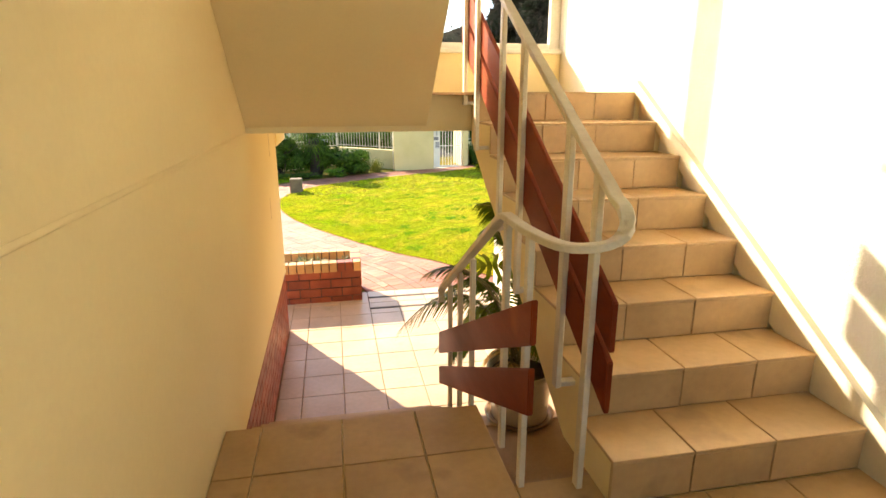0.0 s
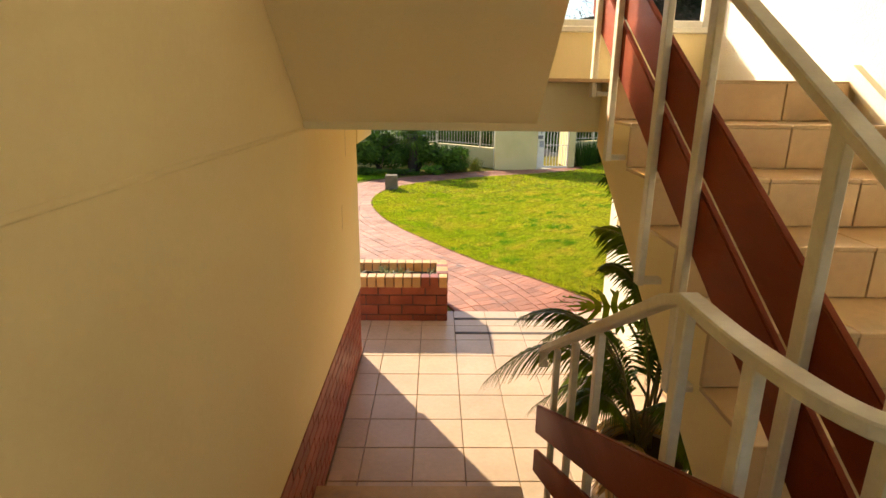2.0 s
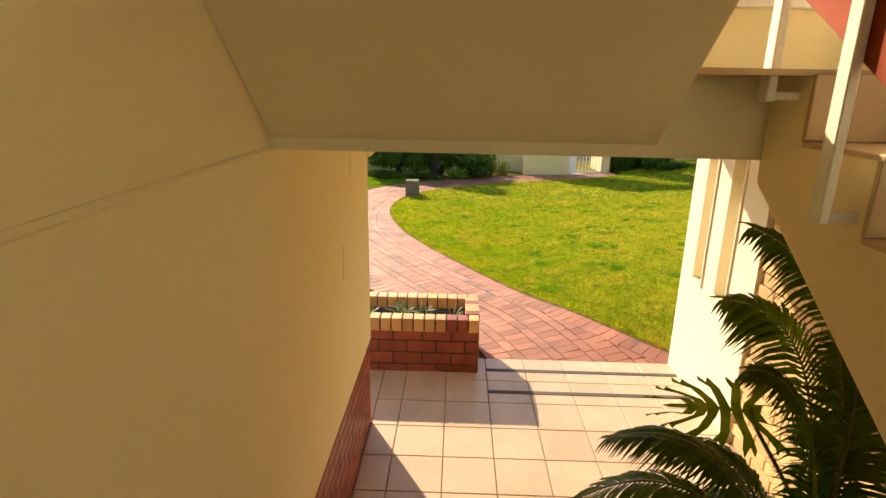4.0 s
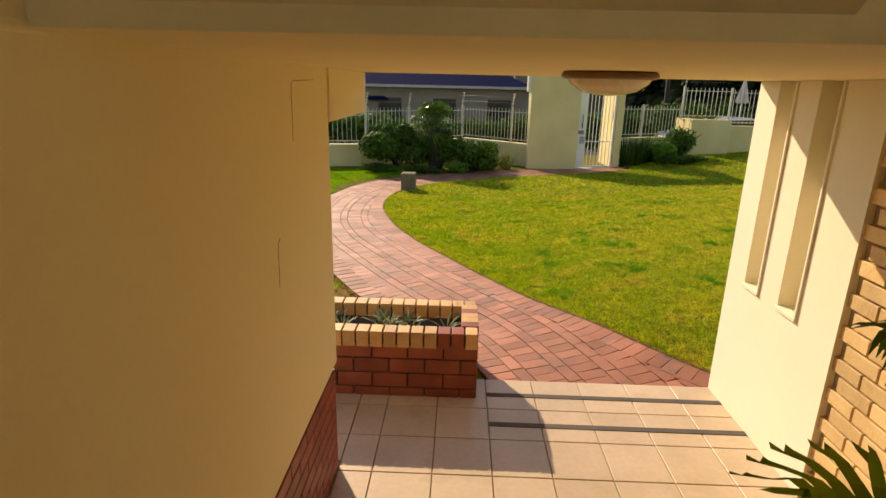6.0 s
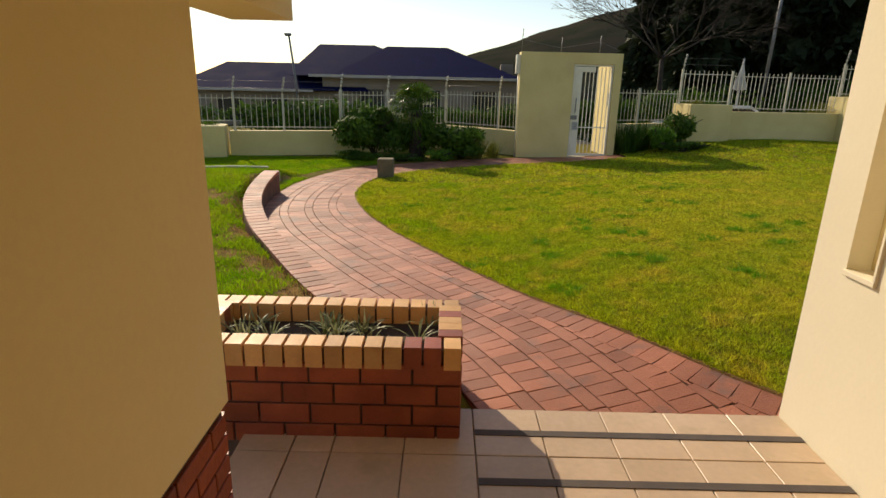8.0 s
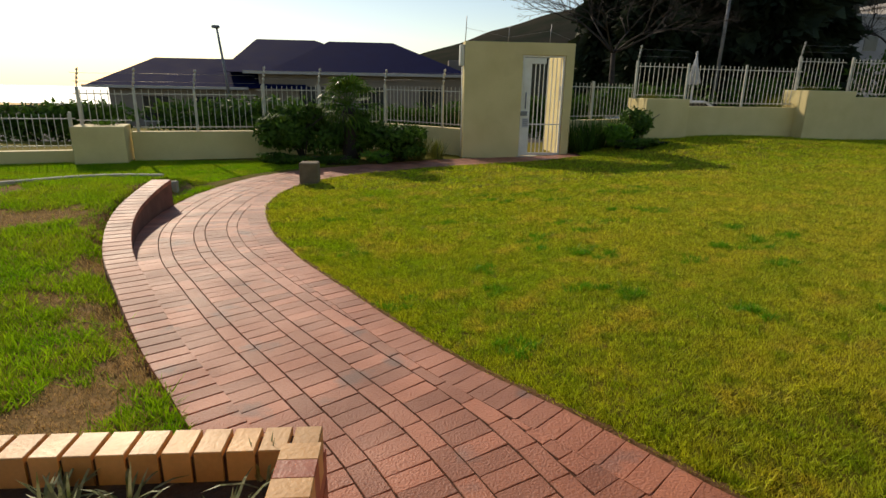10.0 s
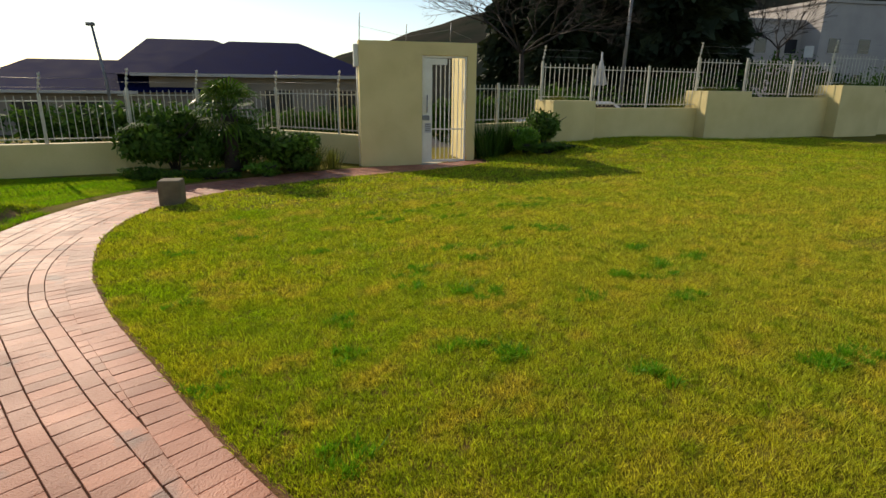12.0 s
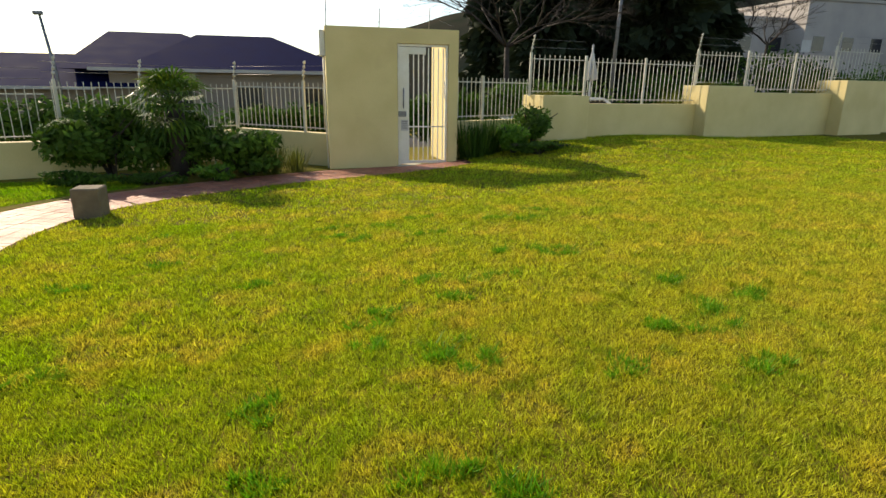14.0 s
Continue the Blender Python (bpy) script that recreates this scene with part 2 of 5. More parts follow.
def np_mesh(name, verts, faces, smooth=False):
    """A mesh from arrays: verts (n, 3), faces (m, k)."""
    me = bpy.data.meshes.new(name)
    k = faces.shape[1]
    me.vertices.add(len(verts)), me.loops.add(faces.size), me.polygons.add(len(faces))
    me.vertices.foreach_set("co", np.ascontiguousarray(verts, dtype=np.float32).ravel())
    me.loops.foreach_set("vertex_index", np.ascontiguousarray(faces, dtype=np.int32).ravel())
    me.polygons.foreach_set("loop_start", np.arange(0, faces.size, k, dtype=np.int32))
    me.update(calc_edges=True)
    me.polygons.foreach_set("use_smooth", np.full(len(faces), smooth, dtype=bool))
    return me


def box(x0, x1, y0, y1, z0, z1, bevel=0.0, bm=None, m=None):
    b = bmesh.new()
    bmesh.ops.create_cube(b, size=1)
    bmesh.ops.transform(b, matrix=Matrix.LocRotScale(((x0 + x1) / 2, (y0 + y1) / 2, (z0 + z1) / 2), None, (x1 - x0, y1 - y0, z1 - z0)), verts=b.verts)
    if bevel:
        bmesh.ops.bevel(b, geom=b.edges[:], offset=bevel, segments=1, affect="EDGES")
    if m:
        b.transform(m)
    if bm is None:
        return b
    me = bpy.data.meshes.new("tmp")
    b.to_mesh(me)
    b.free()
    bm.from_mesh(me)
    bpy.data.meshes.remove(me)
    return bm


def prism(points, axis, a, b, bevel=0.0):
    """A flat outline pushed along an axis from a to b. points: in the other two axes, in order."""
    bm = bmesh.new()
    k = "xyz".index(axis)

    def at(p, v):
        q = list(p)
        q.insert(k, v)
        return q
    lo, hi = [bm.verts.new(at(p, a)) for p in points], [bm.verts.new(at(p, b)) for p in points]
    bm.faces.new(lo), bm.faces.new(hi)
    for i in range(len(points)):
        j = (i + 1) % len(points)
        bm.faces.new((lo[i], lo[j], hi[j], hi[i]))
    bmesh.ops.recalc_face_normals(bm, faces=bm.faces[:])
    if bevel:
        bmesh.ops.bevel(bm, geom=bm.edges[:], offset=bevel, segments=2, affect="EDGES")
    return bm


def tube(points, radii, sides=8, bm=None):
    """A round tube through points; one radius or one for each point."""
    bm = bm or bmesh.new()
    pts = [Vector(p) for p in points]
    radii = radii if hasattr(radii, "__len__") else [radii] * len(pts)
    rings = []
    for i, p in enumerate(pts):
        d = (pts[min(i + 1, len(pts) - 1)] - pts[max(i - 1, 0)]).normalized()
        u = d.cross(Vector((0.31, 0.17, 0.93)))
        u = u.normalized() if u.length > 1e-4 else Vector((1, 0, 0))
        v = d.cross(u)
        rings.append([bm.verts.new(p + (u * math.cos(a) + v * math.sin(a)) * radii[i]) for a in [2 * math.pi * k / sides for k in range(sides)]])
    for r, s in zip(rings, rings[1:]):
        for k in range(sides):
            bm.faces.new((r[k], r[(k + 1) % sides], s[(k + 1) % sides], s[k]))
    bm.faces.new(rings[0][::-1]), bm.faces.new(rings[-1])
    for f in bm.faces:
        f.smooth = len(f.verts) == 4
    return bm


def bar(points, w, h, bm=None):
    """A flat bar swept through points, w across (level) and h high."""
    bm = bm or bmesh.new()
    pts = [Vector(p) for p in points]
    rings = []
    for i, p in enumerate(pts):
        d = (pts[min(i + 1, len(pts) - 1)] - pts[max(i - 1, 0)]).normalized()
        side = Vector((-d.y, d.x, 0))
        side = side.normalized() if side.length > 1e-3 else Vector((1, 0, 0))
        up = side.cross(d).normalized() * -1
        rings.append([bm.verts.new(p + side * a * w / 2 + up * b * h / 2) for a, b in ((-1, -.7), (-.85, -1), (.85, -1), (1, -.7), (1, .7), (.85, 1), (-.85, 1), (-1, .7))])
    for r, s in zip(rings, rings[1:]):
        for k in range(8):
            bm.faces.new((r[k], r[(k + 1) % 8], s[(k + 1) % 8], s[k]))
    bm.faces.new(rings[0][::-1]), bm.faces.new(rings[-1])
    bmesh.ops.recalc_face_normals(bm, faces=bm.faces[:])
    return bm


def lathe(profile, at, sides=32):
    """A turned shape: profile of (radius, z)."""
    bm = bmesh.new()
    rings = [[bm.verts.new((at[0] + max(r, 1e-4) * math.cos(2 * math.pi * k / sides), at[1] + max(r, 1e-4) * math.sin(2 * math.pi * k / sides), at[2] + z)) for k in range(sides)] for r, z in profile]
    for r, s in zip(rings, rings[1:]):
        for k in range(sides):
            f = bm.faces.new((r[k], r[(k + 1) % sides], s[(k + 1) % sides], s[k]))
            f.smooth = True
    bmesh.ops.recalc_face_normals(bm, faces=bm.faces[:])
    return bm


PIECES = {}


def slab_mesh(name, sx, sy, sz, material, bevel=0.0025):
    """One shared mesh for alike pieces: a bevelled block centred on the origin."""
    key = (name, round(sx, 3), round(sy, 3), round(sz, 3), material.name)
    if key not in PIECES:
        b = bmesh.new()
        v = []
        for z, g in ((-sz / 2, 0), (sz / 2 - bevel, 0), (sz / 2, bevel)):
            v.append([b.verts.new((x * (sx / 2 - g), y * (sy / 2 - g), z)) for x, y in ((-1, -1), (1, -1), (1, 1), (-1, 1))])
        for lo, hi in zip(v, v[1:]):
            for k in range(4):
                b.faces.new((lo[k], lo[(k + 1) % 4], hi[(k + 1) % 4], hi[k]))
        b.faces.new(v[2])
        me = bpy.data.meshes.new(name)
        b.normal_update()
        b.to_mesh(me)
        b.free()
        me.materials.append(material)
        PIECES[key] = me
    return PIECES[key]


def piece(name, size, material, m, parent):
    return link_mesh(name, slab_mesh(name, *size, material), None, parent, "", m)


def smooth_line(points, n):
    """n points evenly along a smooth curve through the given ones."""
    p = np.array(points, float)
    p = np.vstack([2 * p[0] - p[1], p, 2 * p[-1] - p[-2]])
    out = []
    for i in range(1, len(p) - 2):
        for t in np.linspace(0, 1, 24, endpoint=False):
            a, b, c, d = p[i - 1:i + 3]
            out.append(0.5 * (2 * b + (c - a) * t + (2 * a - 5 * b + 4 * c - d) * t * t + (3 * b - a - 3 * c + d) * t ** 3))
    out.append(p[-2])
    out = np.array(out)
    s = np.r_[0, np.cumsum(np.linalg.norm(np.diff(out, axis=0), axis=1))]
    return np.stack([np.interp(np.linspace(0, s[-1], n), s, out[:, k]) for k in range(out.shape[1])], axis=1)


FLOOR, TOP, SOFFIT = -0.93, 1.464, 1.21         # porch floor, half-landing, its underside


def ground(x, y):
    """Height of the garden: it rises gently to one side and falls to the porch's level at the paving."""
    x, y = np.asarray(x, float), np.asarray(y, float)
    xs = x - np.clip(y - 9, 0, None) * 0.34
    z = np.interp(xs, [-40, -9, -1, 0.3, 0.9, 1.7, 2.5, 3.3, 6, 14, 40], [-1.3, -1.05, -1.0, -0.97, -0.93, -0.85, -0.79, -0.76, -0.68, -0.60, -0.40])
    z = z + 0.15 * np.clip((y - 16) / 2, 0, 1) * np.clip((x - 5.2) / 1.2, 0, 1) * np.clip((13 - x) / 4, 0, 1)
    k = np.clip((y - 6.6) / 1.0, 0, 1)
    return -0.95 * (1 - k) + z * k


# ---- paving line: paired points of its two edges ----
EDGE = smooth_line([(0.75, 5.6, 2.9, 6.2), (0.36, 6.6, 2.15, 6.72), (0.05, 7.3, 1.72, 7.12), (-0.39, 7.98, 1.15, 7.85), (-0.88, 8.69, 0.70, 8.50), (-1.42, 9.55, 0.18, 9.40),
                    (-1.97, 10.5, -0.45, 10.5), (-2.37, 11.6, -0.98, 11.7), (-2.52, 12.9, -1.3, 13.1), (-2.4, 14.2, -1.15, 14.45), (-1.9, 15.6, -0.6, 15.35),
                    (-0.7, 16.7, 0.2, 16.0), (1.8, 18.0, 1.9, 16.9), (4.6, 18.3, 4.6, 17.5)], 400)
MID = (EDGE[:, :2] + EDGE[:, 2:]) / 2
ALONG = np.r_[0, np.cumsum(np.linalg.norm(np.diff(MID, axis=0), axis=1))]
LENGTH = ALONG[-1]


def on_path(s, u):
    """The place s metres along the paving and at the share u of its width."""
    e = np.stack([np.interp(s, ALONG, EDGE[:, k]) for k in range(4)], axis=-1)
    u = np.asarray(u)[..., None]
    return e[..., :2] * (1 - u) + e[..., 2:] * u


def inside_path(x, y, grow=0.0):
    """Whether points lie on the paving."""
    poly = np.vstack([EDGE[:, :2], EDGE[::-1, 2:]])
    x, y = np.asarray(x), np.asarray(y)
    hit = np.zeros(x.shape, bool)
    j = len(poly) - 1
    for i in range(len(poly)):
        (xi, yi), (xj, yj) = poly[i], poly[j]
        if yi != yj:
            c = ((yi > y) != (yj > y)) & (x < (xj - xi) * (y - yi) / (yj - yi) + xi)
            hit ^= c
        j = i
    return hit


# ======== the stairwell ========
solid("wall_left", box(-0.80, -0.54, -3.0, 5.60, -0.29, 5.2), CREAM, "cream plastered side wall above a brick dado", "wall")
solid("wall_dado", box(-0.80, -0.560, -3.0, 5.585, -1.2, -0.29), MORTAR, "dark mortar bed of the red brick dado", "wall")
solid("trim_groove", prism([(-0.541, 1.200), (-0.541, 1.220), (-0.538, 1.219), (-0.5345, 1.210), (-0.5345, 1.206)], "y", -0.9, 3.80), CREAM, "thin raised plaster line along the side wall", "trim")
solid("wall_right", box(2.05, 2.30, -3.0, 5.12, -1.2, 5.2), WHITE_WALL, "white textured stairwell wall lit by the sun", "wall")
# added behind the camera, unseen; kept low so sky light fills the stairwell
solid("wall_back", box(-0.80, 2.30, -3.25, -3.0, -1.2, 1.0), CREAM, "unseen low cream wall behind the landing, open above for sky light", "wall")
solid("ceiling", box(-0.80, 2.30, -3.25, 5.25, 5.2, 5.4), CREAM, "plain plastered stairwell ceiling", "ceiling")

# lower landing with a step down on one side
solid("landing", prism([(-0.54, -3.0), (2.05, -3.0), (2.05, 1.60), (0.93, 1.60), (0.93, 1.74), (0.62, 1.74), (0.62, 2.31), (-0.54, 2.31)], "z", -0.93, -0.012), CREAM, "stair landing slab under tan tiles", "landing")
# the flight down, five risers
for i in range(4):
    y = 2.33 + 0.32 * i
    solid("step_down", box(-0.54, 0.62, y - 0.02, y + 0.30, FLOOR - 0.02, -0.186 * (i + 1) - 0.012), STEP_TILE, "tiled concrete step of the flight down", "step", group="steps down")
# the flight up, eight risers, with a sloping underside
prof = [(1.582, -0.0)]
for i in range(8):
    prof += [(1.582 + 0.284 * i, 0.183 * (i + 1) - 0.012), (1.582 + 0.284 * (i + 1), 0.183 * (i + 1) - 0.012)]
prof = prof[:-1] + [(3.755, 1.452), (3.755, 1.145), (2.0, 0.0)]
solid("stair_up", prism(prof, "x", 0.93, 2.05), CREAM, "cream plastered concrete stair flight going up", "stairs")
sk = [(1.22, 0.0), (1.22, 0.09), (1.36, 0.12), (3.57, 1.535), (3.60, 1.47), (1.6, 0.0)]
solid("trim_stair_skirting", prism(sk, "x", 2.012, 2.05), PALE, "sloping plaster skirting beside the stair", "trim")
# half-landing, porch roof
solid("half_landing", prism([(-0.54, 3.76), (2.05, 3.76), (2.05, 5.25), (2.30, 5.25), (2.30, 6.62), (-0.80, 6.62), (-0.80, 5.61), (-0.54, 5.61)], "z", SOFFIT, TOP - 0.02), CREAM, "cream half-landing slab that roofs the porch", "slab")
solid("half_landing_floor", box(-0.53, 2.04, 3.57, 5.0, TOP - 0.018, TOP - 0.002), STEP_TILE, "tan tiled half-landing floor", "floor")
solid("trim_nosing", box(-0.53, 0.925, 3.742, 3.758, 1.40, 1.47), CREAM, "plaster edge band of the half-landing", "trim")
solid("beam", box(-0.80, -0.53, 5.60, 6.615, 0.965, SOFFIT - 0.002), CREAM, "cream beam over the porch's side opening", "beam")
# flight to the floor above, seen from below
solid("stair_over", prism([(3.80, SOFFIT + 0.003), (3.80, TOP), (1.5, 3.3), (-3.0, 3.3), (-3.0, 3.0), (1.75, 3.0)], "x", -0.538, 0.62), CREAM, "sloping cream underside of the flight above", "stairs")
solid("floor_over", box(0.62, 2.05, -3.0, 0.2, 3.02, 3.3), CREAM, "cream underside of the floor above", "slab")

# window wall over the half-landing
W_Y = 5.0
solid("wall_window", box(-0.54, 2.05, W_Y, W_Y + 0.12, TOP, 1.79), CREAM, "low cream wall under the stair window", "wall")
solid("wall_window_head", box(-0.54, 2.05, W_Y, W_Y + 0.12, 4.4, 5.2), CREAM, "cream wall over the stair window", "wall")
win = thing("window_1", (0.8, W_Y + 0.06, 1.79), "tall stair window in a white steel frame", "window", kind="structure")
part("window_sill", box(-0.54, 2.05, W_Y - 0.04, W_Y + 0.14, 1.79, 1.83, 0.006), WHITE_METAL, win)
for a, b in ((-0.54, -0.49), (0.765, 0.875), (1.955, 2.05)):
    part("window_frame", box(a, b, W_Y + 0.03, W_Y + 0.09, 1.83, 4.4, 0.006), WHITE_METAL, win)
for z in (1.83, 4.34):
    part("window_frame", box(-0.49, 1.955, W_Y + 0.035, W_Y + 0.085, z, z + 0.05, 0.006), WHITE_METAL, win)
for a, b in ((-0.49, 0.765), (0.875, 1.955)):
    g = part("pane", box(a, b, W_Y + 0.058, W_Y + 0.062, 1.88, 4.34), GLASS, win)
    g.visible_shadow = False

# porch
solid("porch_floor", box(-0.80, 2.30, 1.7, 6.60, FLOOR - 0.25, FLOOR - 0.012), GROUT, "brown grout bed of the tiled porch floor", "floor")
solid("wall_porch", box(1.95, 2.30, 5.47, 6.60, -1.2, SOFFIT - 0.002), PALE, "cream porch wall with two tall slots", "wall")
# two tall slots are cut into the porch wall
wp = bpy.data.objects["wall_porch"]
outline = [(2.30, 5.47), (1.95, 5.47), (1.95, 5.80), (2.07, 5.80), (2.07, 5.985), (1.95, 5.985), (1.95, 6.20), (2.07, 6.20), (2.07, 6.375), (1.95, 6.375), (1.95, 6.60), (2.30, 6.60)]
bm = prism(outline, "z", -0.04, SOFFIT - 0.002)
bm.to_mesh(wp.data)
bm.free()
solid("wall_porch_base", box(1.95, 2.30, 5.47, 6.60, -1.2, -0.04), PALE, "pale cream porch wall below the slots", "wall")
for a, b in ((5.80, 5.985), (6.20, 6.375)):
    tr = thing("trim_slot", (1.95, a, -0.05), "raised plaster edge round a wall slot", "trim", kind="structure")
    part("jamb", box(1.938, 2.0, a - 0.014, a + 0.004, -0.035, SOFFIT - 0.006, 0.003), PALE, tr)
    part("slot_back", box(2.060, 2.069, a + 0.002, b - 0.002, -0.035, SOFFIT - 0.006), CREAM, tr)
    part("sill", box(1.936, 2.0, a - 0.014, b + 0.004, -0.062, -0.036, 0.003), PALE, tr)
solid("wall_brick_bed", prism([(1.7, -1.2), (5.468, -1.2), (5.468, SOFFIT - 0.002), (3.87, SOFFIT - 0.002), (2.04, 0.0), (1.7, -0.15)], "x", 1.99, 2.049), MORTAR_PALE, "pale mortar bed of the buff brick wall", "wall")
for y in (6.385, 6.03):
    solid("floor_strip", box(0.325, 1.945, y - 0.022, y + 0.022, FLOOR, FLOOR + 0.004), STRIP, "dark anti-slip strip set across the porch tiles", "strip")
crk = smooth_line([(5.02, 0.93), (5.026, 1.057), (5.033, 1.14), (5.10, 1.147), (5.35, 1.152)], 14)
solid("trim_crack_line", bar([(-0.5395, a, b) for a, b in crk], 0.002, 0.003), GROUT, "thin hairline crack in the side wall's plaster", "crack")
crk = smooth_line([(4.765, 0.44), (4.772, 0.52), (4.775, 0.59), (4.80, 0.61)], 9)
solid("trim_crack_line", bar([(-0.5395, a, b) for a, b in crk], 0.002, 0.003), GROUT, "thin hairline crack in the side wall's plaster", "crack")

# ceiling lamp in the porch
cl = thing("ceiling_lamp", (0.69, 5.33, SOFFIT), "round frosted glass ceiling lamp with a brown rim", "lamp")
part("rim", lathe([(0.0, 0), (0.185, 0), (0.195, -0.012), (0.19, -0.026), (0.17, -0.03)], (0.69, 5.33, SOFFIT - 0.001)), BRASS, cl)
part("shade", lathe([(0.172, -0.024), (0.155, -0.05), (0.11, -0.078), (0.05, -0.092), (0.0, -0.094)], (0.69, 5.33, SOFFIT)), OPAL, cl, "frosted glass bowl")


# ======== railings ========
def railing_up():
    r = thing("stair_railing", (0.89, 1.75, 0.0), "cream steel stair railing with red-brown wooden boards", "railing")
    X = 0.855
    rise = lambda y: 1.408 + 0.605 * (y - 2.008)
    hand = [(X, y, rise(y)) for y in np.linspace(3.80, 1.569, 10)]
    loop = smooth_line([(X, 1.569, rise(1.569)), (X, 1.517, 1.120), (X - 0.012, 1.47, 1.080), (X - 0.045, 1.45, 1.046), (0.76, 1.475, 1.018), (0.68, 1.55, 1.004), (0.635, 1.74, 1.008), (0.62, 1.95, 1.018)], 30)
    low = [(0.62, y, 1.015 - 0.59 * (y - 1.98)) for y in np.linspace(2.03, 3.2, 6)]
    part("handrail", bar(hand + [tuple(p) for p in loop[1:]] + low, 0.045, 0.026), CREAM_METAL, r, "chipped cream handrail bent round at the landing")
    part("handrail_end", bar([(0.62, 3.2, 0.292), (0.62, 3.235, 0.262), (0.62, 3.235, 0.19)], 0.045, 0.024), CREAM_METAL, r)
    for y, z0 in ((1.69, 0.0), (1.94, 0.29), (2.49, 0.50), (2.82, 0.74), (3.33, 1.12), (3.64, 1.38)):
        part("post", box(X - 0.012, X + 0.012, y - 0.022, y + 0.022, z0, rise(y) - 0.01, 0.003), CREAM_METAL, r)
        if z0:
            part("post_bracket", box(X + 0.012, 0.935, y - 0.02, y + 0.02, z0 + 0.004, z0 + 0.026, 0.003), CREAM_METAL, r)
    for y, z0 in ((1.735, 0.0), (1.985, 0.0), (2.52, -0.19), (2.79, -0.37), (3.06, -0.56)):
        part("post", box(0.628, 0.652, y - 0.018, y + 0.018, z0, min(1.0, 1.0 - 0.59 * (y - 1.98)), 0.003), CREAM_METAL, r)
        if z0:
            part("post_bracket", box(0.58, 0.64, y - 0.018, y + 0.018, z0 + 0.005, z0 + 0.035, 0.003), CREAM_METAL, r)
    for top, h in ((0.798, 0.180), (0.583, 0.195)):
        o = [(1.56, top), (1.56, top - h), (3.80, top - h + 0.614 * 2.24), (3.80, top + 0.614 * 2.24)]
        part("board", prism(o, "x", X + 0.013, X + 0.035, 0.004), WOOD, r, "red-brown varnished sloping board")
    for a0, a1, b0, b1 in ((0.815, 0.653, -0.023, -0.173), (0.570, 0.389, -0.265, -0.389)):
        part("board", prism([(1.60, a0), (1.60, a1), (3.25, b1), (3.25, b0)], "x", 0.605, 0.627, 0.004), WOOD, r, "red-brown varnished sloping board")
    return r


railing_up()


# ======== potted palm ========
def frond(base, ctrl, tip, width, n, hang, bm_leaf, bm_stalk, rnd):
    """A feather leaf: an arched stalk with long leaflets on both sides that bend down by hang."""
    base, ctrl, tip = Vector(base), Vector(ctrl), Vector(tip)
    pts = [base * (1 - t) ** 2 + ctrl * 2 * t * (1 - t) + tip * t * t for t in np.linspace(0, 1, n)]
    line = pts[::3] + [pts[-1]]
    tube([tuple(p) for p in line], [0.009 * (1 - 0.8 * k / len(line)) for k in range(len(line))], 5, bm_stalk)
    for i in range(int(n * 0.22), n):
        d = (pts[min(i + 1, n - 1)] - pts[i - 1]).normalized()
        flat = (tip - base).cross(Vector((0, 0, 1)))
        side = (flat - d * flat.dot(d)).normalized()
        t = i / (n - 1)
        ln = width * (0.30 + 0.70 * math.sin(math.pi * min(1, 0.20 + t * 0.72)) ** 0.7) * (1 - 0.45 * max(0, t - 0.75) / 0.25)
        for s in (-1, 1):
            w = (d * (0.40 + 0.5 * t) + side * s * 0.8 + side.cross(d) * 0.10 + Vector((0, 0, rnd.uniform(-.05, .12)))).normalized()
            l2 = ln * rnd.uniform(0.85, 1.1)
            g = (d - w * d.dot(w)).normalized() * 0.0095
            rows = []
            for k, wid in ((0, 0.5), (0.3, 1.0), (0.65, 0.8), (1.0, 0.08)):
                c = pts[i] + w * l2 * k - Vector((0, 0, hang * l2 * k * k))
                rows.append((bm_leaf.verts.new(c - g * wid), bm_leaf.verts.new(c + g * wid)))
            for a, b in zip(rows, rows[1:]):
                bm_leaf.faces.new((a[0], a[1], b[1], b[0]))


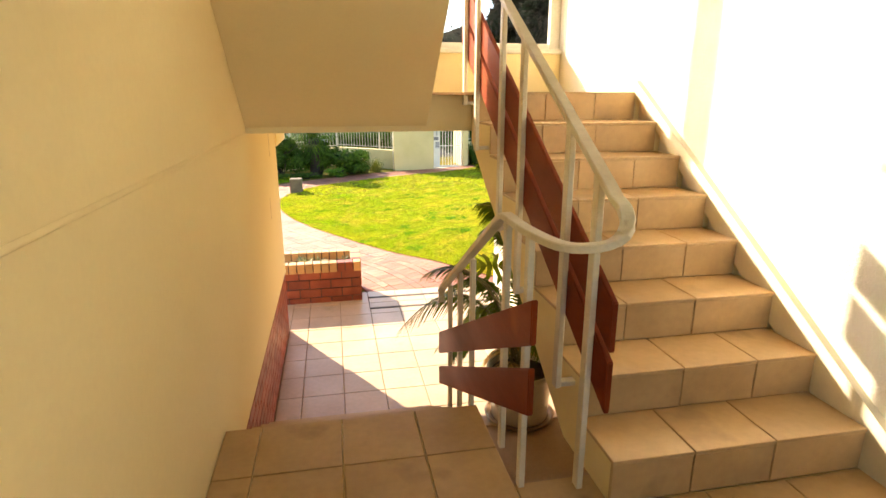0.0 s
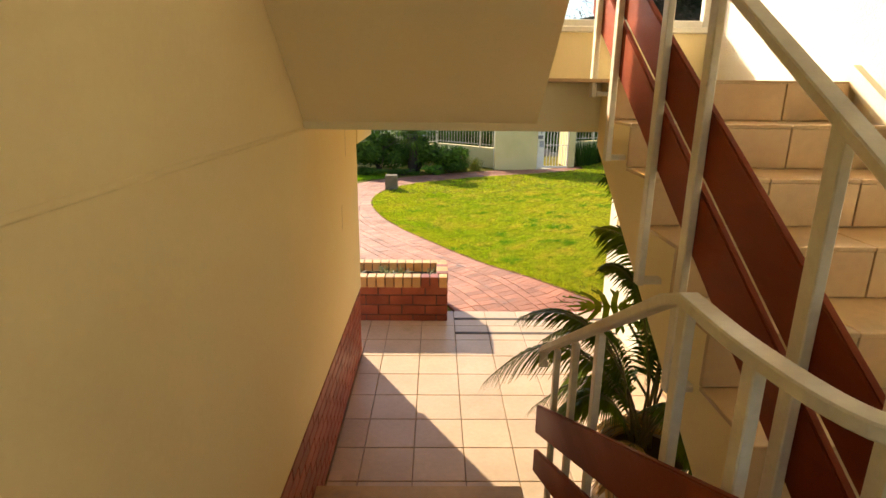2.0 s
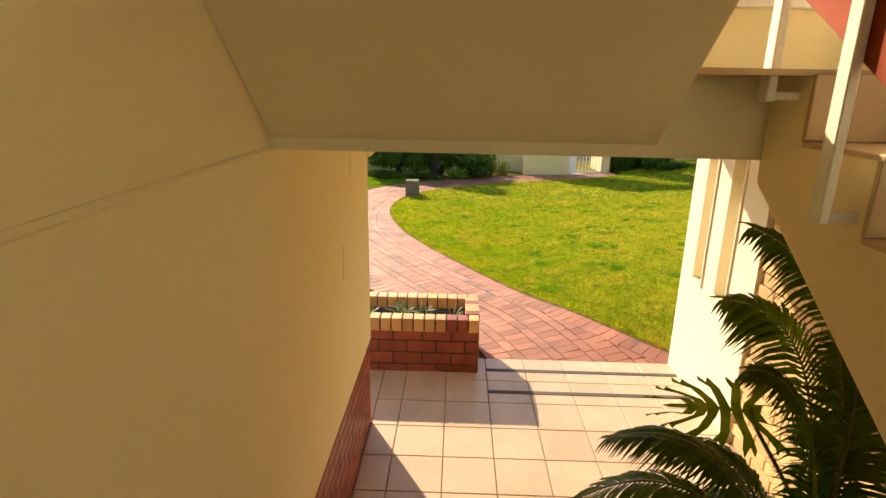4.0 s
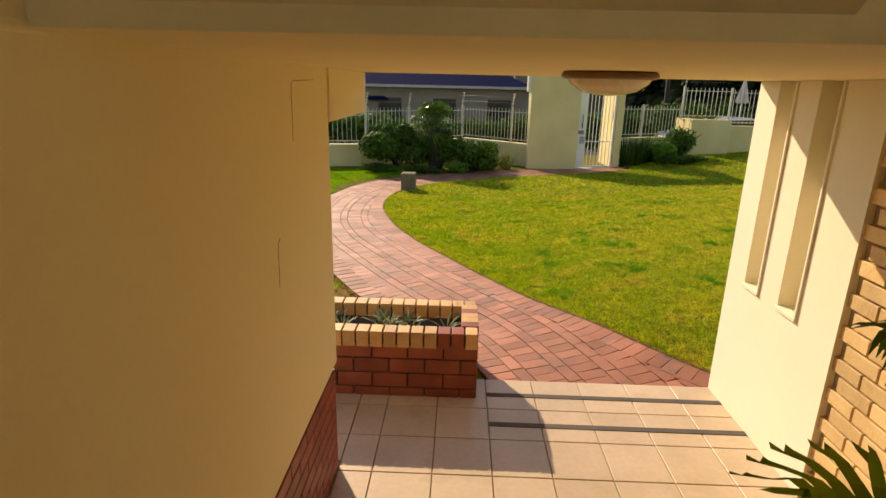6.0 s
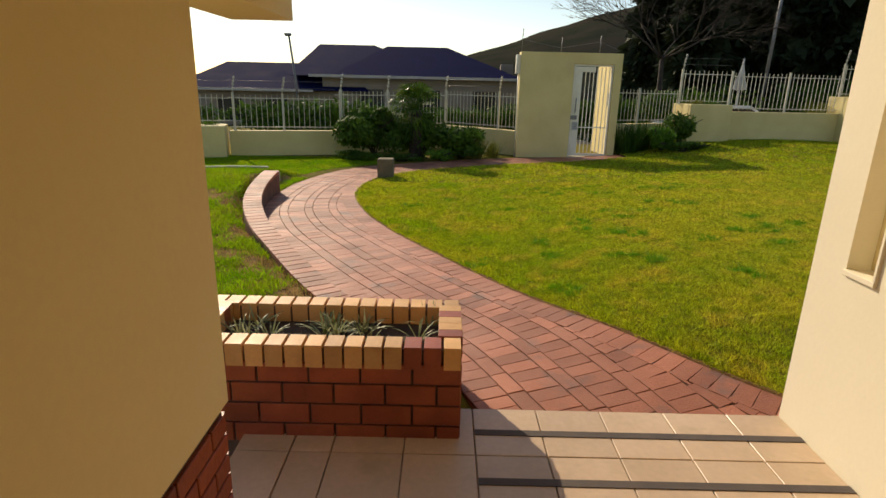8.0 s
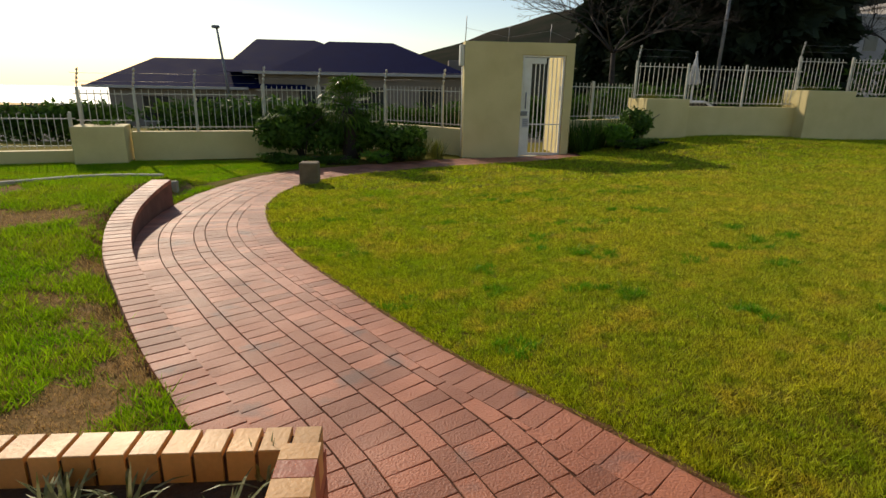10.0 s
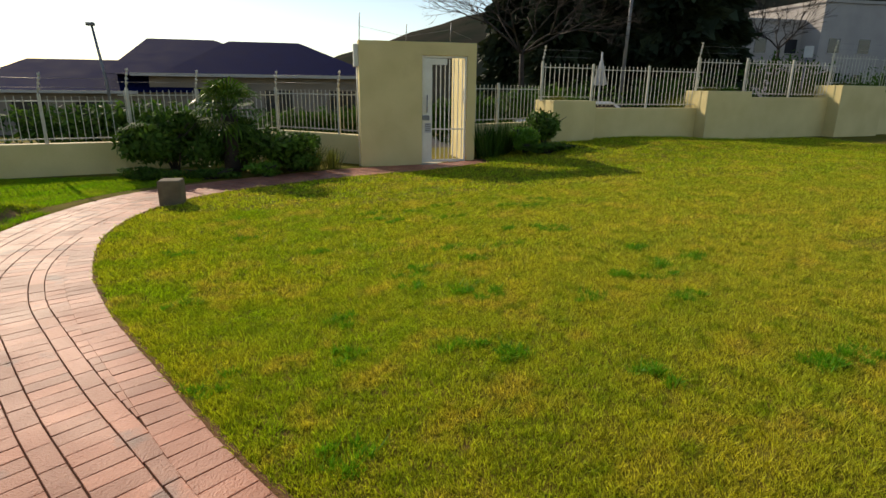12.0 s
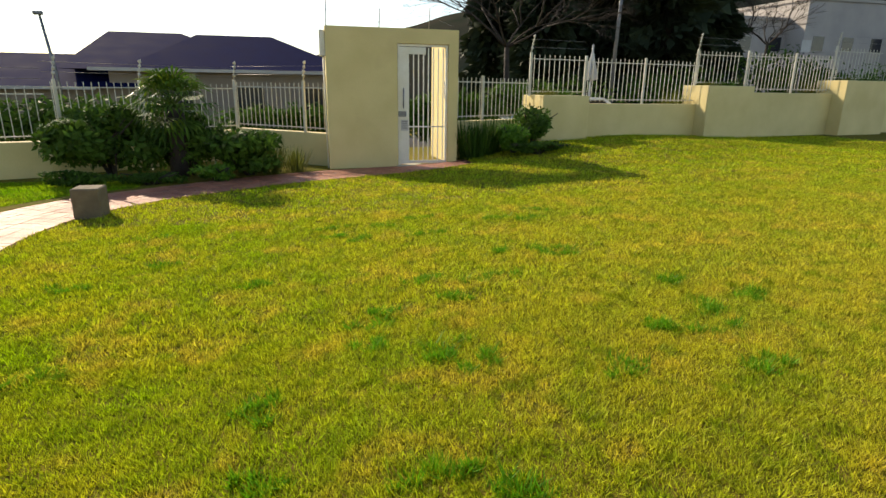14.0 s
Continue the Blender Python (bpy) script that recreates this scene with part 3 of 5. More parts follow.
def cut_leaf(c, ax, up, length, half, bm):
    """A broad leaf cut deeply into rounded lobes that fork at their ends."""
    ax = ax.normalized()
    sd = ax.cross(up).normalized()
    nrm = sd.cross(ax)
    at = lambda u, v: c + ax * u * length + sd * v * half - nrm * (0.10 * v * v + 0.12 * max(0, u) ** 2) * half * 1.6
    lobes = [(-0.24, -0.78, 0.50), (-0.12, -0.36, 0.92), (0.06, 0.06, 1.05), (0.24, 0.46, 0.98), (0.42, 0.82, 0.86), (0.58, 1.06, 0.58), (0.74, 1.24, 0.28)]
    for s in (-1, 1):
        for u0, u1, r in lobes:
            wd = 0.062
            root = [at(u0 * 0.8 + 0.02, 0.0), at(u0 * 0.8 + 0.17, 0.0)]
            inner = [at(u0 + 0.005, s * 0.22), at(u0 + 0.135, s * 0.22)]
            mid = [at(u0 + (u1 - u0) * 0.5 - wd, s * r * 0.6), at(u0 + (u1 - u0) * 0.5 + wd, s * r * 0.6)]
            tip1 = [at(u1 - wd * 1.5, s * r * 0.86), at(u1 - wd * 0.2, s * r * 0.80), at(u1 + wd * 1.5, s * r * 0.84)]
            ends = [at(u1 - wd * 0.9, s * r * 0.98), at(u1 + wd * 1.3, s * r * 1.02)]
            for q in ((root[0], root[1], inner[1], inner[0]), (inner[0], inner[1], mid[1], mid[0]), (mid[0], tip1[1], tip1[0]), (mid[0], mid[1], tip1[1]), (mid[1], tip1[2], tip1[1]), (tip1[0], tip1[1], ends[0]), (tip1[1], tip1[2], ends[1])):
                bm.faces.new([bm.verts.new(p) for p in q])
    q = [at(0.72, -0.06), at(0.72, 0.06), at(1.0, 0.05), at(1.12, 0.0), at(1.0, -0.05)]
    bm.faces.new([bm.verts.new(p) for p in q])


def potted_palm(at):
    rnd = random.Random(5)
    px, py, pz = at
    p = thing("plant_pot", at, "round white glazed plant pot on the porch floor", "pot")
    part("pot_body", lathe([(0.0, 0.0), (0.20, 0.0), (0.215, 0.02), (0.225, 0.2), (0.24, 0.36), (0.255, 0.40), (0.235, 0.405), (0.22, 0.36), (0.0, 0.35)], at), GLAZE, p)
    part("saucer", lathe([(0.0, 0.001), (0.25, 0.001), (0.265, 0.03), (0.25, 0.03), (0.20, 0.012)], at), BRASS, p, "brown pot saucer")
    part("potting_soil", lathe([(0.0, 0.365), (0.222, 0.36)], at), SOIL, p)
    t = thing("potted_palm", (px, py, pz + 0.36), "green feather palm growing in a white pot", "plant")
    top = Vector((px, py, pz + 0.37))
    fronds = [((0.95, 3.80, 0.42), (0.43, 4.0, -0.33), 0.22, 0.75), ((1.62, 3.95, 0.75), (1.07, 3.98, 0.95), 0.30, 0.55), ((1.60, 4.10, 0.60), (1.10, 4.15, 0.62), 0.30, 0.6),
              ((1.05, 3.70, 0.45), (0.62, 3.88, 0.16), 0.20, 0.6), ((1.20, 3.85, 0.40), (0.82, 4.15, -0.10), 0.22, 0.7), ((1.70, 3.90, 0.55), (1.72, 4.20, 0.25), 0.26, 0.5),
              ((1.55, 3.85, 0.50), (1.55, 4.15, 0.02), 0.24, 0.7), ((1.05, 3.60, 0.10), (0.78, 3.66, -0.42), 0.20, 0.7), ((1.35, 3.40, 0.20), (1.30, 3.05, -0.20), 0.20, 0.6),
              ((1.60, 3.55, 0.25), (1.88, 3.50, -0.15), 0.20, 0.6), ((1.15, 3.95, 0.20), (0.98, 4.22, -0.50), 0.20, 0.7), ((1.30, 3.70, 0.55), (1.05, 3.80, 0.50), 0.24, 0.6), ((1.45, 3.75, 0.45), (1.50, 3.98, 0.55), 0.26, 0.5), ((1.25, 3.85, 0.10), (0.72, 3.95, -0.48), 0.18, 0.7)]
    for ctrl, tip, w, hang in fronds:
        bl, bs = bmesh.new(), bmesh.new()
        frond(top + Vector((rnd.uniform(-.05, .05), rnd.uniform(-.02, .1), 0)), ctrl, tip, w, 60, hang, bl, bs, rnd)
        st = part("stalk", bs, STALK, t)
        part("leaf", bl, PALM, st)
    # dry fronds hanging at the base
    for tip in ((1.15, 3.95, -0.62), (1.42, 3.98, -0.58), (1.05, 3.45, -0.66), (1.60, 3.85, -0.55)):
        bl, bs = bmesh.new(), bmesh.new()
        frond(top, (top + Vector(tip)) / 2 + Vector((0, 0, 0.30)), tip, 0.17, 34, 0.8, bl, bs, rnd)
        st = part("stalk", bs, STALK, t, "withered brown stalk")
        part("leaf", bl, STRAW, st, "withered straw-brown leaf")
    # broad, deeply cut leaves of a second plant in the same pot
    ph = thing("cut_leaf_plant", (px, py, pz + 0.36), "broad cut-leaved green plant sharing the palm's pot", "plant")
    for c, ax, up, ln, half in (((1.30, 4.20, 0.09), (-0.95, 0.12, 0.06), (0.15, -0.45, 0.9), 0.31, 0.19), ((1.36, 4.05, -0.28), (-0.5, 0.5, -0.3), (0.2, -0.3, 0.9), 0.20, 0.13)):
        bl, bs = bmesh.new(), bmesh.new()
        tube([tuple(p) for p in smooth_line([tuple(top + Vector((0.06, 0.05, 0))), (px + 0.14, py + 0.30, (c[2] + top.z) / 2 - 0.02), c], 8)], 0.009, 6, bs)
        cut_leaf(Vector(c), Vector(ax), Vector(up), ln, half, bl)
        st = part("stalk", bs, STALK, ph)
        part("leaf", bl, PALM, st, "deeply lobed glossy leaf")


potted_palm((1.30, 3.62, FLOOR + 0.001))


# ======== ground ========
LEFT_X = lambda y: np.interp(y, EDGE[:, 1], EDGE[:, 0])


def bank(x, y):
    """The bank held up by the low curved wall."""
    return 0.26 * np.clip((LEFT_X(y) - 0.29 - x) / 0.12, 0, 1) * np.clip((y - 8.9) / 4.0, 0, 1) * np.clip((14.9 - y) / 1.2, 0, 1) * (y < 15)


def land(x, y):
    z = ground(x, y) + bank(x, y)
    d = np.hypot(x, y)
    far = np.clip(d - 30, 0, None)
    return np.where(d > 30, z - far * 0.036, z)


def sheet(name, xs, ys, height):
    gx, gy = np.meshgrid(xs, ys)
    gz = height(gx, gy)
    v = np.stack([gx.ravel(), gy.ravel(), gz.ravel()], axis=1)
    i = np.arange(len(ys) - 1)[:, None] * len(xs) + np.arange(len(xs) - 1)[None, :]
    f = np.stack([i, i + 1, i + 1 + len(xs), i + len(xs)], axis=-1).reshape(-1, 4)
    return np_mesh(name, v, f, True)


xs = np.r_[-3500, -1500, -600, -200, -80, -40, -25, -18, np.arange(-14, 22.01, 0.16), 26, 34, 50, 80, 200, 600, 1500, 3500]
ys = np.r_[-600, -100, -20, -4, 2, 5.6, np.arange(6.64, 24, 0.16), 25, 28, 34, 45, 70, 140, 400, 1000, 2000, 4000]


def sheet_height(x, y):
    z = land(x, y)
    hole = ((y < 6.62) & (x > -0.9) & (x < 2.4)) | (y < 5.7)
    z = np.where(hole, -1.35, z)
    z = np.where(inside_path(x, y) & (y > 6.5), z - 0.06, z)
    z = np.where((x > LEFT_X(y) - 0.36) & (x < LEFT_X(y) + 0.3) & (y > 7.0) & (y < 12.9), z - 0.07, z)
    road = (y > 21.8) & (y < 60) & (np.abs(x) < 60)
    return np.where(road, z - 0.25, z)


gm = sheet("ground", xs, ys, sheet_height)
gob = tagged(link_mesh("ground", gm, LAWN), "green and straw-coloured lawn turf", "lawn", kind="structure")
gm.materials.append(EARTH), gm.materials.append(ASPHALT), gm.materials.append(VELD)
cen = np.zeros(len(gm.polygons) * 3, dtype=np.float32)
gm.polygons.foreach_get("center", cen)
cen = cen.reshape(-1, 3)
mi = np.zeros(len(cen), dtype=np.int32)
kerb_y = np.interp(cen[:, 0], [-9, -5.1, -3.0], [10.2, 12.75, 14.1])
mi[(cen[:, 0] < LEFT_X(cen[:, 1])) & (cen[:, 1] < kerb_y) & (cen[:, 0] < 0.3)] = 1
mi[(cen[:, 1] > 21.8) & (cen[:, 1] < 30)] = 2
mi[(np.hypot(cen[:, 0], cen[:, 1]) > 34)] = 3
gm.polygons.foreach_set("material_index", mi)
solid("water", box(-4800, 1500, 1500, 4800, -62, -60), SEA, "pale bright sea in the distance", "sea", "structure")


def hill():
    a = np.linspace(-0.05, 1.6, 120)
    ridge = np.interp(a, [-0.05, 0.0, 0.034, 0.157, 0.30, 0.6, 1.6], [0.0, 0.032, 0.047, 0.089, 0.13, 0.20, 0.30])
    ridge = ridge + 0.004 * np.array([noise.noise((k * 14, 0, 0)) for k in a])
    rows = []
    for d, k in ((500, -0.06), (620, 0.45), (760, 0.8), (900, 1.0), (1200, 0.6)):
        rows.append(np.stack([a * d, np.full_like(a, d), 0.6 + d * np.where(k < 0, -0.06, ridge * k)], axis=1))
    v = np.vstack(rows)
    n = len(a)
    i = np.arange(4)[:, None] * n + np.arange(n - 1)[None, :]
    f = np.stack([i, i + 1, i + 1 + n, i + n], axis=-1).reshape(-1, 4)
    tagged(link_mesh("backdrop_hill", np_mesh("backdrop_hill", v, f, True), VELD), "dark scrub-covered hillside in the distance", "hill", kind="structure")


hill()

# joint bed of the paving, a ribbon just under the pavers
s = np.linspace(0.0, LENGTH, 260)
uu = np.linspace(0, 1, 9)
P2 = on_path(s[:, None] + 0 * uu[None, :], uu[None, :] + 0 * s[:, None])
pz = ground(P2[..., 0], P2[..., 1]) - 0.004
pz = np.where(P2[..., 1] < 6.45, -1.1, pz)
v = np.concatenate([P2, pz[..., None]], axis=-1).reshape(-1, 3)
i = np.arange(len(s) - 1)[:, None] * 9 + np.arange(8)[None, :]
f = np.stack([i, i + 1, i + 10, i + 9], axis=-1).reshape(-1, 4)
PAVING = tagged(link_mesh("pavement", np_mesh("pavement", v, f, True), JOINT), "curved garden path of worn red clay pavers", "path", kind="structure")

# low curved wall beside the path
def low_wall():
    line = [p for p in np.stack([EDGE[:, 0], EDGE[:, 1]], axis=1) if 7.05 < p[1] < 12.95]
    line = smooth_line(line[::6] + [line[-1]], 58)
    zs = ground(line[:, 0], line[:, 1])
    w = thing("low_garden_wall", (line[0][0], line[0][1], zs[0]), "low curved red brick wall holding the lawn bank", "wall")
    bm = bmesh.new()
    rings = []
    for k, (p, z) in enumerate(zip(line, zs)):
        d = line[min(k + 1, len(line) - 1)] - line[max(k - 1, 0)]
        nrm = np.array([-d[1], d[0]]) / np.linalg.norm(d)
        t = z - 0.022 + 0.34 * np.clip((p[1] - 8.6) / 4.3, 0, 1) ** 1.15
        o = p + nrm * 0.23
        rings.append([bm.verts.new((*p, z - 0.1)), bm.verts.new((*p, t)), bm.verts.new((*o, t)), bm.verts.new((*o, z - 0.1))])
        if k:
            q = (line[k] + line[k - 1]) / 2 + nrm * 0.11
            run = Vector((*(line[k] - line[k - 1]), t - last))
            piece("coping_brick", (round(run.length - 0.010, 3), 0.235, 0.05), PAVER, Matrix.Translation((q[0], q[1], (t + last) / 2 + 0.006)) @ Matrix.Rotation(math.atan2(run.y, run.x), 4, "Z") @ Matrix.Rotation(-math.atan2(run.z, run.xy.length), 4, "Y"), w)
        last = t
    for a, b in zip(rings, rings[1:]):
        for k in range(4):
            bm.faces.new((a[k], a[(k + 1) % 4], b[(k + 1) % 4], b[k]))
    bm.faces.new(rings[0]), bm.faces.new(rings[-1][::-1])
    bmesh.ops.recalc_face_normals(bm, faces=bm.faces[:])
    part("wall_body", bm, mat("dark_red_wall_brick", (0.20, 0.09, 0.06), (0.14, 0.06, 0.04), 5, 0.7, 0.4), w)


low_wall()

# edging stones across the lawn
kl = smooth_line([(-8.0, 11.0), (-5.1, 12.75), (-3.9, 13.6), (-2.75, 13.75)], 34)
for k in range(33):
    d = kl[k + 1] - kl[k]
    c = (kl[k] + kl[k + 1]) / 2
    e = link_mesh("edging_stone", slab_mesh("edging_stone", 0.185, 0.10, 0.16, KERB, 0.012), None, None, "",
                  Matrix.Translation((c[0], c[1], float(land(c[0], c[1])) - 0.03)) @ Matrix.Rotation(math.atan2(d[1], d[0]), 4, "Z"))
    tagged(e, "pale concrete edging stone set in the lawn", "edging stone", "lawn edging")


# ======== planter ========
def planter():
    x0, x1, y0, y1, zt = -1.10, 0.25, 6.33, 6.93, -0.45
    p = thing("brick_planter", ((x0 + x1) / 2, (y0 + y1) / 2, FLOOR), "red brick planter with a golden brick coping", "planter")
    core = bmesh.new()
    for a, b, c, d in ((x0 + .015, x1 - .015, y0 + .015, y0 + .105), (x0 + .015, x1 - .015, y1 - .105, y1 - .015), (x0 + .015, x0 + .105, y0 + .105, y1 - .105), (x1 - .105, x1 - .015, y0 + .105, y1 - .105)):
        box(a, b, c, d, FLOOR - 0.15, zt - 0.02, 0, core)
    part("mortar_core", core, MORTAR, p)
    part("planter_soil", box(x0 + .1, x1 - .1, y0 + .1, y1 - .1, FLOOR - 0.1, zt - 0.10), SOIL, p)
    L, H, J = 0.232, 0.098, 0.011
    for row in range(4):
        z = FLOOR + 0.012 + row * (H + J)
        off = (row % 2) * 0.5 * (L + J)
        for face in range(2):
            yy, rot = (y0 + 0.012, 90) if face == 0 else (y1 - 0.012, -90)
            edges = [x1]
            first = L if row % 2 else L / 2
            e = x1 - first
            while e > x0 + 0.02:
                edges.append(e)
                e -= L + J
            edges.append(x0)
            for e0, e1 in zip(edges, edges[1:]):
                ln = e0 - e1 - J
                if ln > 0.03:
                    piece("brick", (round(ln, 3), H, 0.024), BRICK_RED, Matrix.Translation(((e0 + e1) / 2, yy, z)) @ Matrix.Rotation(radians(rot), 4, "X"), p)
        for side in range(2):
            xx, rot = (x1 - 0.012, 90) if side == 0 else (x0 + 0.012, -90)
            for k in range(3):
                c = y0 + 0.11 + 0.205 * k
                piece("brick", (H, 0.195, 0.024), BRICK_RED, Matrix.Translation((xx, c, z)) @ Matrix.Rotation(radians(rot), 4, "Y"), p)
    z = zt - 0.055
    k = 0
    x = x1 - 0.046
    while x > x0:
        for yy in (y0 + 0.055, y1 - 0.055):
            if not (x > x1 - 0.03):
                piece("coping_brick", (0.080, 0.118, 0.112), BRICK_RED if k in (1, 2) and yy < 6.5 else BRICK_GOLD, Matrix.Translation((x, yy, z)), p)
        x -= 0.092
        k += 1
    for k in range(5):
        for xx in (x1 - 0.055, x0 + 0.055):
            piece("coping_brick", (0.118, 0.080, 0.112), BRICK_RED if k in (0, 3) else BRICK_GOLD, Matrix.Translation((xx, y0 + 0.165 + 0.0915 * k * 0.86, z + 0.001)), p)
    return p


planter()


def tuft(name, at, n, length, width, lean, material, label, category, seed, group="", curl=0.6, start=0.03):
    """A clump of arching blades."""
    rnd = random.Random(seed)
    V, F = [], []
    for k in range(n):
        a = rnd.uniform(0, 2 * math.pi)
        ln = length * rnd.uniform(0.6, 1.1)
        out = lean * rnd.uniform(0.3, 1.2)
        b0 = Vector((math.cos(a), math.sin(a), 0)) * rnd.uniform(0, start)
        d, sd = Vector((math.cos(a), math.sin(a), 0)), Vector((-math.sin(a), math.cos(a), 0))
        base = len(V)
        for t in (0, 0.35, 0.7, 1.0):
            c = b0 + d * out * ln * t + Vector((0, 0, ln * (t - curl * out * t * t)))
            w = width * (0.8 if t == 0 else 1.0 if t < 0.5 else 0.75 if t < 0.9 else 0.08)
            V += [c - sd * w / 2, c + sd * w / 2]
        for q in range(3):
            F.append((base + 2 * q, base + 2 * q + 1, base + 2 * q + 3, base + 2 * q + 2))
    me = np_mesh(name, np.array([tuple(q) for q in V]), np.array(F))
    return tagged(link_mesh(name, me, material, m=Matrix.Translation(at)), label, category, group)


rnd = random.Random(11)
for k in range(17):
    tuft("spider_plant", (rnd.uniform(-0.92, 0.11), rnd.uniform(6.47, 6.80), -0.556), 12, 0.16, 0.010, 0.95, STRIPY, "small spider plant with striped arching leaves in the planter", "plant", k, "planter plants")
tuft("lavender_clump", (-3.55, 10.3, float(land(-3.55, 10.3))), 160, 0.42, 0.012, 0.45, SHRUB, "grey-green lavender clump on the rough lawn", "plant", 77, "", 0.3, 0.18)


# ======== fence, gate wall ========
def wall_run(name, pts, thick, top, label):
    """A straight plastered wall between two points."""
    (xa, ya), (xb, yb) = pts
    d = Vector((xb - xa, yb - ya, 0))
    ln = d.length
    m = Matrix.Translation((xa, ya, 0)) @ Matrix.Rotation(math.atan2(d.y, d.x), 4, "Z")
    base = min(float(land(xa, ya)), float(land(xb, yb))) - 0.3
    bm = box(0, ln, 0, thick, base, top, 0.012, m=m)
    return solid(name, bm, CREAM_OUT, label, "wall")


def picket_fence(xa, ya, xb, yb, z0, z1, posts, spikes=True, gap=0.12):
    """Steel bars between two rails, with posts that carry bent tips for shock wires."""
    a, b = Vector((xa, ya, 0)), Vector((xb, yb, 0))
    d = (b - a)
    ln = d.length
    d.normalize()
    sd = Vector((-d.y, d.x, 0))
    f = thing("steel_fence", (xa, ya, z0), "white steel bar fence on a plastered garden wall", "fence", "garden fence")
    turn = Matrix.Rotation(math.atan2(d.y, d.x), 4, "Z")
    for z in (z0 + 0.07, z1 - 0.10):
        part("rail", box(0, ln, -0.008, 0.008, z - 0.010, z + 0.010, m=Matrix.Translation(a) @ turn), FENCE_METAL, f)
    n = int(ln / gap)
    me = slab_mesh("bar", 0.012, 0.012, z1 - z0 - 0.04, FENCE_METAL, 0.004)
    for k in range(1, n):
        p = a + d * (ln * k / n)
        link_mesh("bar", me, None, f, "", Matrix.Translation((p.x, p.y, (z0 + z1) / 2 + 0.01)) @ turn)
    for t in posts:
        p = a + d * (ln * t)
        q = part("post", box(-0.026, 0.026, -0.026, 0.026, z0 - 0.03, z1 + 0.03, 0.006, m=Matrix.Translation((p.x, p.y, 0)) @ turn), FENCE_METAL, f)
        if spikes:
            bt = tube([(p.x, p.y, z1), tuple(p + d * 0.02 + Vector((0, 0, z1 + 0.20))), tuple(p + d * 0.07 + Vector((0, 0, z1 + 0.40)))], 0.012, 6)
            for h in (0.12, 0.20, 0.28, 0.36):
                tube([tuple(p + d * (h * 0.15 + 0.0) + Vector((0, 0, z1 + h - 0.02))), tuple(p + d * (h * 0.15) + Vector((0, 0, z1 + h + 0.025)))], 0.026, 6, bt)
            part("insulator_arm", bt, FENCE_METAL, q)
    if spikes:
        for h in (0.14, 0.30):
            part("wire", tube([tuple(a + Vector((0, 0, z1 + h))), tuple(b + Vector((0, 0, z1 + h)))], 0.003, 4), GALV, f)
    return f


# sea side
wall_run("wall_garden_1", ((-14.0, 14.9), (-5.95, 17.2)), 0.22, -0.80, "low cream garden wall below the steel fence")
picket_fence(-14.0, 15.0, -5.95, 17.3, -0.78, -0.08, (0.1, 0.35, 0.55, 0.78, 0.99), False)
wall_run("wall_pier_1", ((-5.85, 16.85), (-4.95, 17.1)), 0.8, -0.31, "cream plastered fence pier with a planted top")
wall_run("wall_garden_2", ((-5.0, 17.5), (-2.6, 18.1)), 0.22, -0.445, "cream garden wall below the steel fence")
wall_run("wall_garden_3", ((-2.6, 18.1), (0.1, 20.2)), 0.22, -0.42, "cream garden wall behind the shrubs")
wall_run("wall_garden_4", ((0.1, 20.2), (2.0, 18.55)), 0.22, -0.38, "cream garden wall beside the gate wall")
picket_fence(-6.0, 17.45, -5.0, 17.6, -0.29, 0.40, (0.08,))
picket_fence(-5.0, 17.6, -2.6, 18.2, -0.43, 0.41, (0.04, 0.5))
picket_fence(-2.6, 18.2, 0.1, 20.3, -0.40, 0.52, (0.05, 0.45))
picket_fence(0.1, 20.3, 1.98, 18.62, -0.36, 0.56, (0.02, 0.76))
# beyond the gate, stepping up the slope
wall_run("wall_garden_5", ((4.45, 18.6), (6.5, 19.6)), 0.22, -0.15, "low cream garden wall behind shrubs")
picket_fence(4.45, 18.7, 6.5, 19.7, -0.13, 0.72, (0.35,), False)
wall_run("wall_pier_2", ((6.55, 19.05), (7.72, 19.2)), 0.9, 0.37, "cream plastered fence pier with a planted top")
wall_run("wall_garden_6", ((7.76, 19.6), (11.2, 20.0)), 0.22, 0.19, "cream garden wall below the steel fence")
wall_run("wall_pier_3", ((11.1, 19.6), (12.5, 19.7)), 0.9, 0.64, "cream plastered fence pier with a planted top")
wall_run("wall_garden_7", ((12.6, 20.1), (16.0, 20.5)), 0.22, 0.49, "cream garden wall below the steel fence")
wall_run("wall_pier_4", ((15.8, 20.1), (17.5, 20.25)), 0.9, 0.84, "cream plastered fence pier with a planted top")
wall_run("wall_garden_8", ((17.8, 20.7), (30.0, 22.2)), 0.22, 0.66, "cream garden wall below the steel fence")
picket_fence(6.4, 19.6, 7.8, 19.75, 0.38, 1.24, (0.03,))
picket_fence(7.8, 19.72, 11.2, 20.12, 0.21, 1.21, (0.01, 0.50), False)
picket_fence(11.1, 20.25, 12.6, 20.4, 0.65, 1.48, (0.04,))
picket_fence(12.6, 20.22, 16.0, 20.62, 0.51, 1.48, (0.01, 0.50), False)
picket_fence(15.9, 20.8, 17.8, 20.95, 0.85, 1.72, (0.05,))
picket_fence(17.8, 20.85, 30.0, 22.35, 0.68, 1.70, (0.15, 0.3, 0.45, 0.6, 0.75), False)


